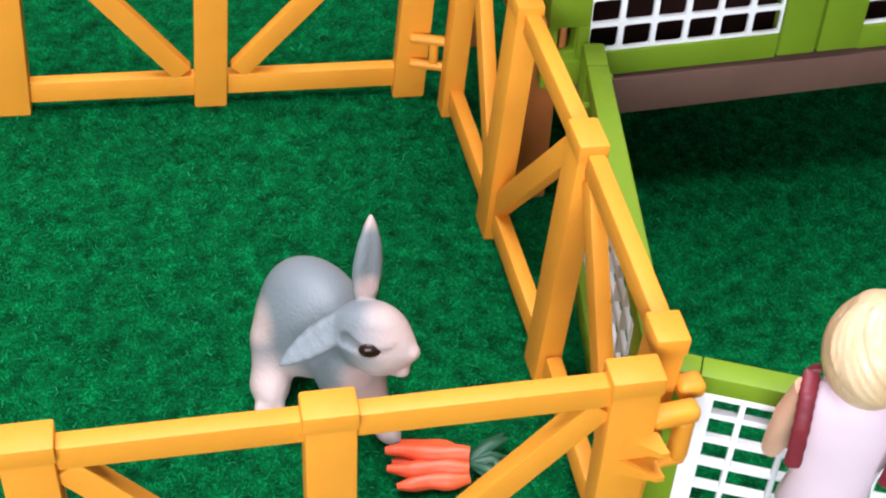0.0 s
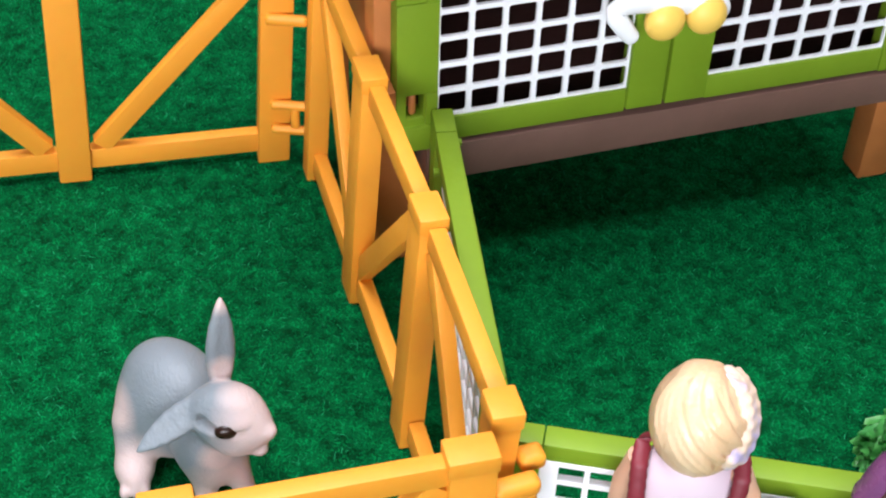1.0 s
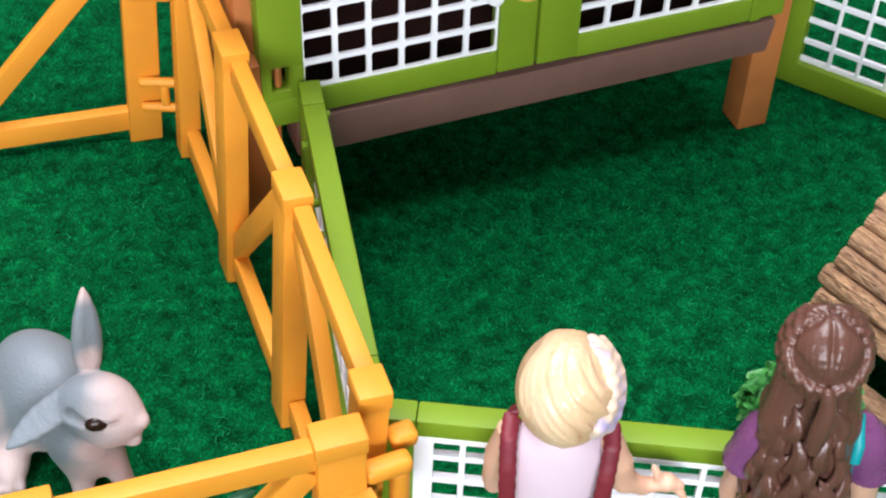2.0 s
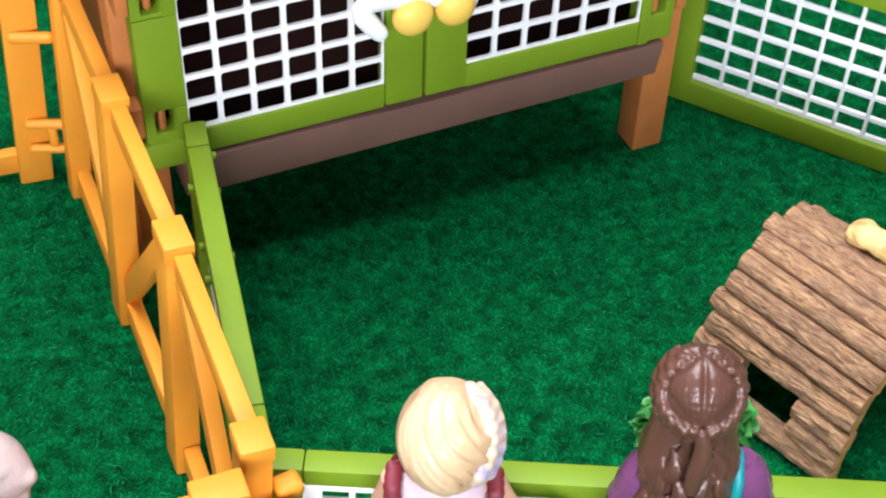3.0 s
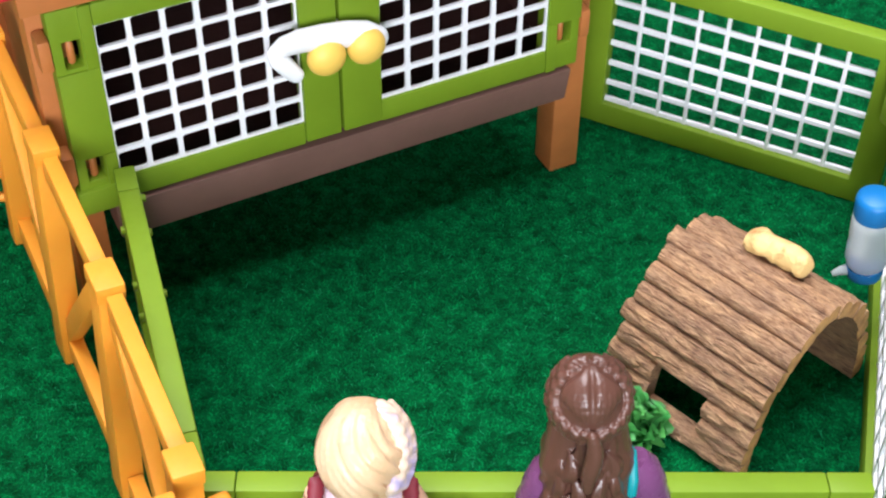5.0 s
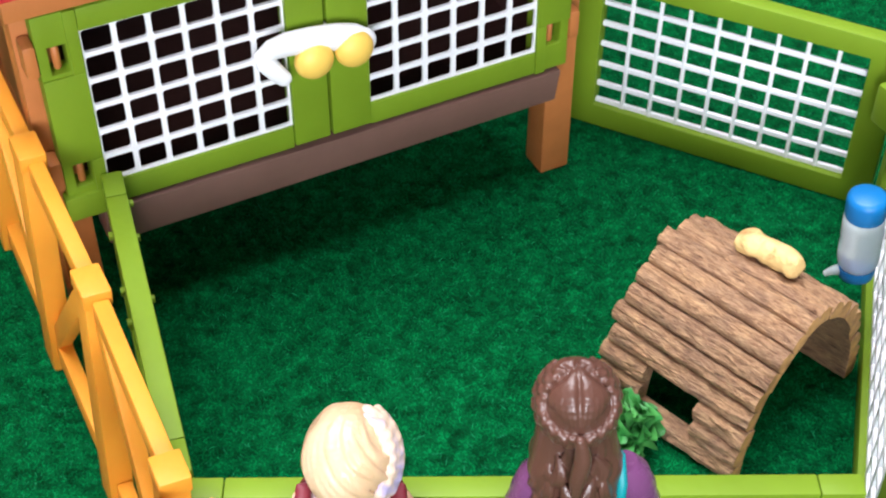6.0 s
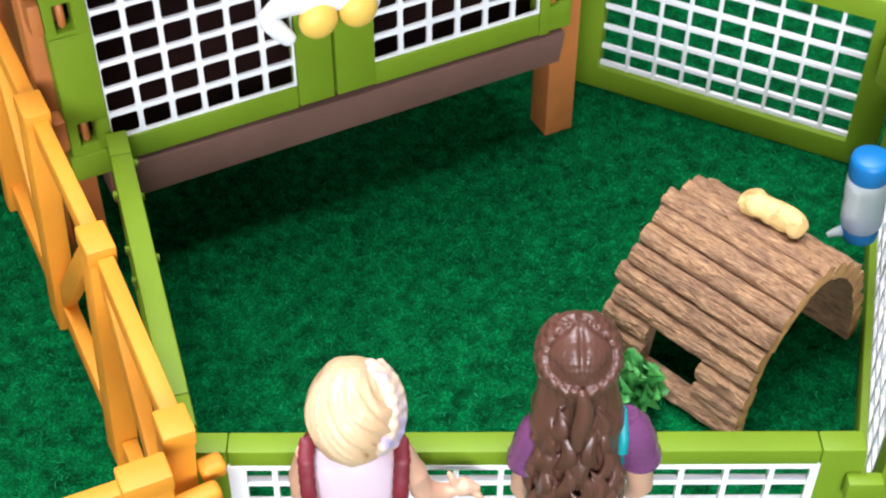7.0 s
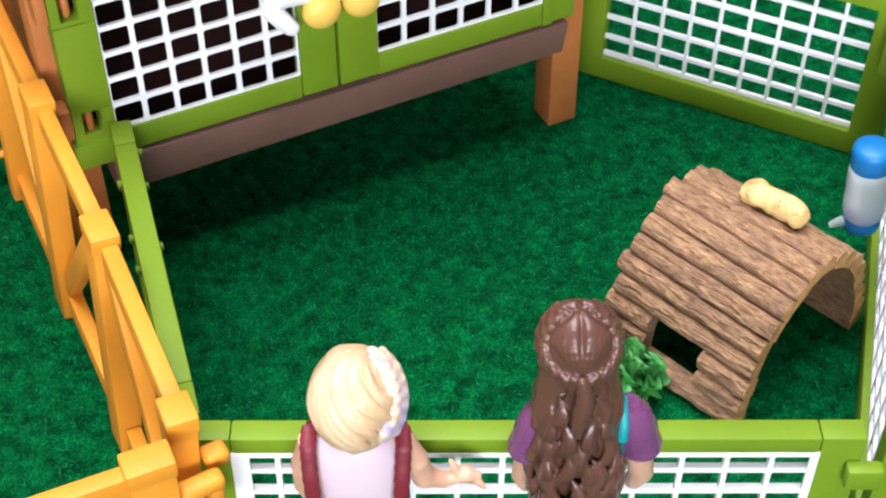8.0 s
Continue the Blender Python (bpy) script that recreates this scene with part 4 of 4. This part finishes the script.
def blonde_doll():
    bm = bmesh.new()
    T = 6.55
    torso(bm, T, 2, 3, 5, 1.12, [
        ([(-0.82, 0.0, T - 0.2), (-0.98, 0.05, T - 0.9), (-1.03, 0.3, T - 1.9), (-1.03, 0.6, T - 2.5)], [0.24, 0.25, 0.22, 0.18], 3)])
    arm = Moulding((0.4, -0.5, T - 2.4), (2.6, 1.1, T + 0.3), 0.04)
    arm.strand([(0.82, 0.0, T - 0.2), (1.03, 0.03, T - 0.8), (1.2, 0.12, T - 1.4), (1.55, 0.28, T - 1.72), (1.76, 0.34, T - 1.72)], [0.24, 0.25, 0.22, 0.16, 0.14], 0.05)
    arm.strand([(1.76, 0.34, T - 1.72), (1.98, 0.36, T - 1.66), (2.2, 0.38, T - 1.72)], [0.13, 0.17, 0.10], 0.05)
    arm.strand([(1.86, 0.32, T - 1.62), (1.76, 0.34, T - 1.38), (1.70, 0.36, T - 1.26)], [0.085, 0.075, 0.05], 0.03)
    arm.strand([(2.08, 0.34, T - 1.74), (2.26, 0.30, T - 1.86), (2.34, 0.28, T - 1.98)], [0.08, 0.07, 0.05], 0.02)
    arm.into(bm, 3)
    # frilled straps
    for s in (-1, 1):
        path = [(0.78 * s, 0.28, T + 0.02), (0.83 * s, 0.0, T + 0.17), (0.85 * s, -0.34, T + 0.0), (0.82 * s, -0.54, T - 0.55), (0.78 * s, -0.58, T - 1.5)]
        pts, radii = [], []
        for i in range(33):
            f = i / 32 * 4
            k = min(int(f), 3)
            pts.append(Vector(path[k]).lerp(Vector(path[k + 1]), f - k))
            radii.append(0.145 + 0.010 * math.sin(i * 2.1))
        tube(bm, pts, radii, 12, 0.5, 4, Vector((0, -1, 0.3)))
    # bobbed hair in one moulded piece: two lobes on top, strands swept round to the right
    c, size = Vector((0, 0.05, 7.46)), (0.88, 0.98, 1.06)
    hair = Moulding((-1.2, -1.3, 6.0), (1.25, 1.3, 8.95), 0.032)
    hair.lump(c, [a * 0.94 for a in size], 0.05)
    hair.lump(on_cap(c, size, -0.34, 0.66, 0.52), (0.46, 0.6, 0.60), 0.03)
    hair.lump(on_cap(c, size, 0.46, 0.58, 0.52), (0.36, 0.50, 0.52), 0.02)
    rng = random.Random(3)
    for k in range(40):
        short = k >= 20
        q = ((k % 20) + 0.3 + 0.4 * short + rng.uniform(-0.2, 0.2)) / 20
        a = (-0.02 + 0.30 * q - 0.16 * (1 - q), 0.90) if not short else (-0.86 + 1.15 * q, 0.30 + 0.35 * q + rng.uniform(-0.15, 0.15))
        b = (-1.55 + 1.75 * q, -0.10 + 0.25 * q) if not short else (-0.72 + 1.05 * q, -0.62 + 0.65 * q)
        e = (-0.10 + 1.0 * q ** 0.8 + rng.uniform(-0.06, 0.06), -0.93 + 0.95 * q ** 1.4 + rng.uniform(-0.06, 0.06))
        ph, pts, radii = rng.uniform(0, 6.3), [], []
        fat, lift = rng.uniform(0.075, 0.12), rng.uniform(0.93, 0.985) + 0.03 * short
        for i in range(17):
            t = i / 16
            u, v = bend(a, b, e, t)
            w = 0.03 * math.sin(5.0 * t + ph) * t
            pts.append(on_cap(c, size, u + w, v + w, lift + 0.02 * math.sin(math.pi * t)))
            radii.append(fat * (0.25 + 0.8 * math.sin(math.pi * min(1, 0.10 + 0.86 * t)) ** 0.8))
        hair.strand(pts, radii, 0.012)
    hair.into(bm, 0)
    # braid down the right side, its hollows painted lilac
    braid = Moulding((-0.2, -1.3, 6.1), (1.4, 1.3, 9.0), 0.034)
    line = []
    for i in range(15):
        t = i / 14
        a = radians(66 - 110 * t)
        line.append(on_cap(c, size, 0.88 * math.cos(a) + 0.02, 0.90 * math.sin(a), 0.95))
    braid.strand(line, [0.13] * 15, 0.02)
    braid.plait(line, 0.24, 16, c)
    braid.into(bm, 1)
    ob = link("doll", bm, [BLONDE, LILAC, PINK, SKIN, BURGUNDY, DENIM], 60)
    ob.matrix_world = at(-5.02, -12.2, 0, 0, 0, -26)
    tagged(ob, "blonde toy doll in pink top with burgundy straps", "doll", "two dolls at the run")


def brown_doll():
    bm = bmesh.new()
    T = 7.55
    sleeve = [(0.66, 0.0, T - 0.12), (0.78, 0.0, T - 0.38), (0.90, 0.0, T - 0.78), (0.98, 0.04, T - 1.12), (1.00, 0.05, T - 1.22), (1.01, 0.05, T - 1.34), (1.01, 0.05, T - 1.36)]
    lower = [(0.98, 0.05, T - 1.2), (1.08, 0.2, T - 2.3), (1.02, 0.6, T - 3.1)]
    arms = []
    for s in (-1, 1):
        arms.append(([(s * x, y, z) for x, y, z in sleeve], [0.26, 0.36, 0.39, 0.36, 0.39, 0.38, 0.28], 1))
        arms.append(([(s * x, y, z) for x, y, z in lower], [0.27, 0.24, 0.18], 3))
    torso(bm, T, 2, 3, 5, 1.0, arms)
    for s in (-1, 1):
        tube(bm, [(0.54 * s, 0.3, T), (0.60 * s, -0.05, T + 0.14), (0.62 * s, -0.40, T - 0.2), (0.60 * s, -0.46, T - 0.55)], 0.09, 10, 0.6, 4, Vector((0, -1, 0.3)))
    c, size = Vector((-0.18, 0.02, 9.08)), (0.65, 0.72, 0.77)
    rng = random.Random(12)
    hair = Moulding((-1.35, -1.5, 4.7), (1.1, 1.1, 10.1), 0.027)
    # the smooth crown, combed from a parting on top to where the braids meet
    hair.lump(c, [a * 0.97 for a in size], 0.05)
    for s in (-1, 1):
        hair.lump(on_cap(c, size, 0.34 * s, 0.42, 0.36), (0.39, 0.47, 0.48), 0.04)
        for k in range(5):
            q = (k + 0.5) / 5
            pts, radii = [], []
            for i in range(11):
                t = i / 10
                u, v = bend((0.03 * s, 0.80 - 0.25 * q), (s * (0.25 + 0.75 * q), 0.45 - 0.35 * q), (s * (0.04 + 0.72 * q), -0.62 + 0.62 * q * q), t)
                pts.append(on_cap(c, size, 0.93 * u, 0.93 * v, 0.925))
                radii.append(0.055 + 0.050 * math.sin(math.pi * t))
            hair.strand(pts, radii, 0.02)
    # braided ring round the crown
    for s in (-1, 1):
        ring = []
        for i in range(21):
            a = radians(90 - s * (8 + 172 * i / 20))
            ring.append(on_cap(c, size, 0.96 * math.cos(a), 0.86 * math.sin(a) - 0.04, 1.01))
        hair.strand(ring, [0.08] * 21, 0.02)
        hair.plait(ring, 0.175, 19, c)
    # the fall of hair behind, a core with long twisting locks over it
    for x in (-0.36, -0.12, 0.12, 0.36):
        hair.strand([(c.x + 0.75 * x, 0.0, 8.6), (c.x + 1.1 * x, -0.16, 7.6), (c.x + 1.05 * x, -0.27, 6.2), (c.x + 0.9 * x, -0.33, 4.95)], [0.38, 0.40, 0.37, 0.24], 0.08)
    for row in range(9):
        count = 9 + (row % 2)
        for k in range(count):
            az = radians(-190 + 200 * (k + rng.uniform(-0.25, 0.25)) / (count - 1))
            top = c.z - 0.30 - 0.43 * row - rng.uniform(0, 0.3)
            down = rng.uniform(0.8, 1.2) if row else 1.4
            swing, ph = rng.choice((-1, 1)), rng.uniform(-0.6, 0.6)
            proud = rng.uniform(0.05, 0.14) if row else 0.04
            for strand in (-1, 0, 1):
                pts, radii = [], []
                for i in range(13):
                    t = i / 12
                    bow = math.sin(math.pi * t)
                    r = 0.52 + 0.035 * min(row, 4) + proud * bow + 0.03 * (strand == 0) * bow - 0.02 * max(0, row - 5)
                    side = swing * (0.15 * math.sin(4.4 * t + ph) + 0.078 * strand * bow)
                    pts.append((c.x + math.cos(az) * r * 1.08 - math.sin(az) * side, math.sin(az) * r * 0.94 + math.cos(az) * side - 0.035 * row, top - down * t))
                    radii.append(0.014 + 0.054 * bow ** 0.7)
                hair.strand(pts, radii, 0.004)
    # the lock that hangs where the braids meet
    tie = on_cap(c, size, 0.0, -0.84, 1.06)
    hair.strand([tie + Vector((0.05 * math.sin(5 * t), -0.06 - 0.14 * t, 0.08 - 1.2 * t)) for t in [i / 11 for i in range(12)]], [0.09 + 0.06 * math.sin(math.pi * i / 11) for i in range(12)], 0.02)
    hair.into(bm, 0)
    ob = link("doll", bm, [BROWN, PURPLE, TEAL, SKIN, TEAL, DENIM], 60)
    ob.matrix_world = at(-1.12, -14.18, 0, 0, 0, -26) @ pose(0, 0, 0, 0, -2.5, 0)
    tagged(ob, "toy doll with long wavy brown hair and purple sleeves", "doll", "two dolls at the run")


blonde_doll()
brown_doll()
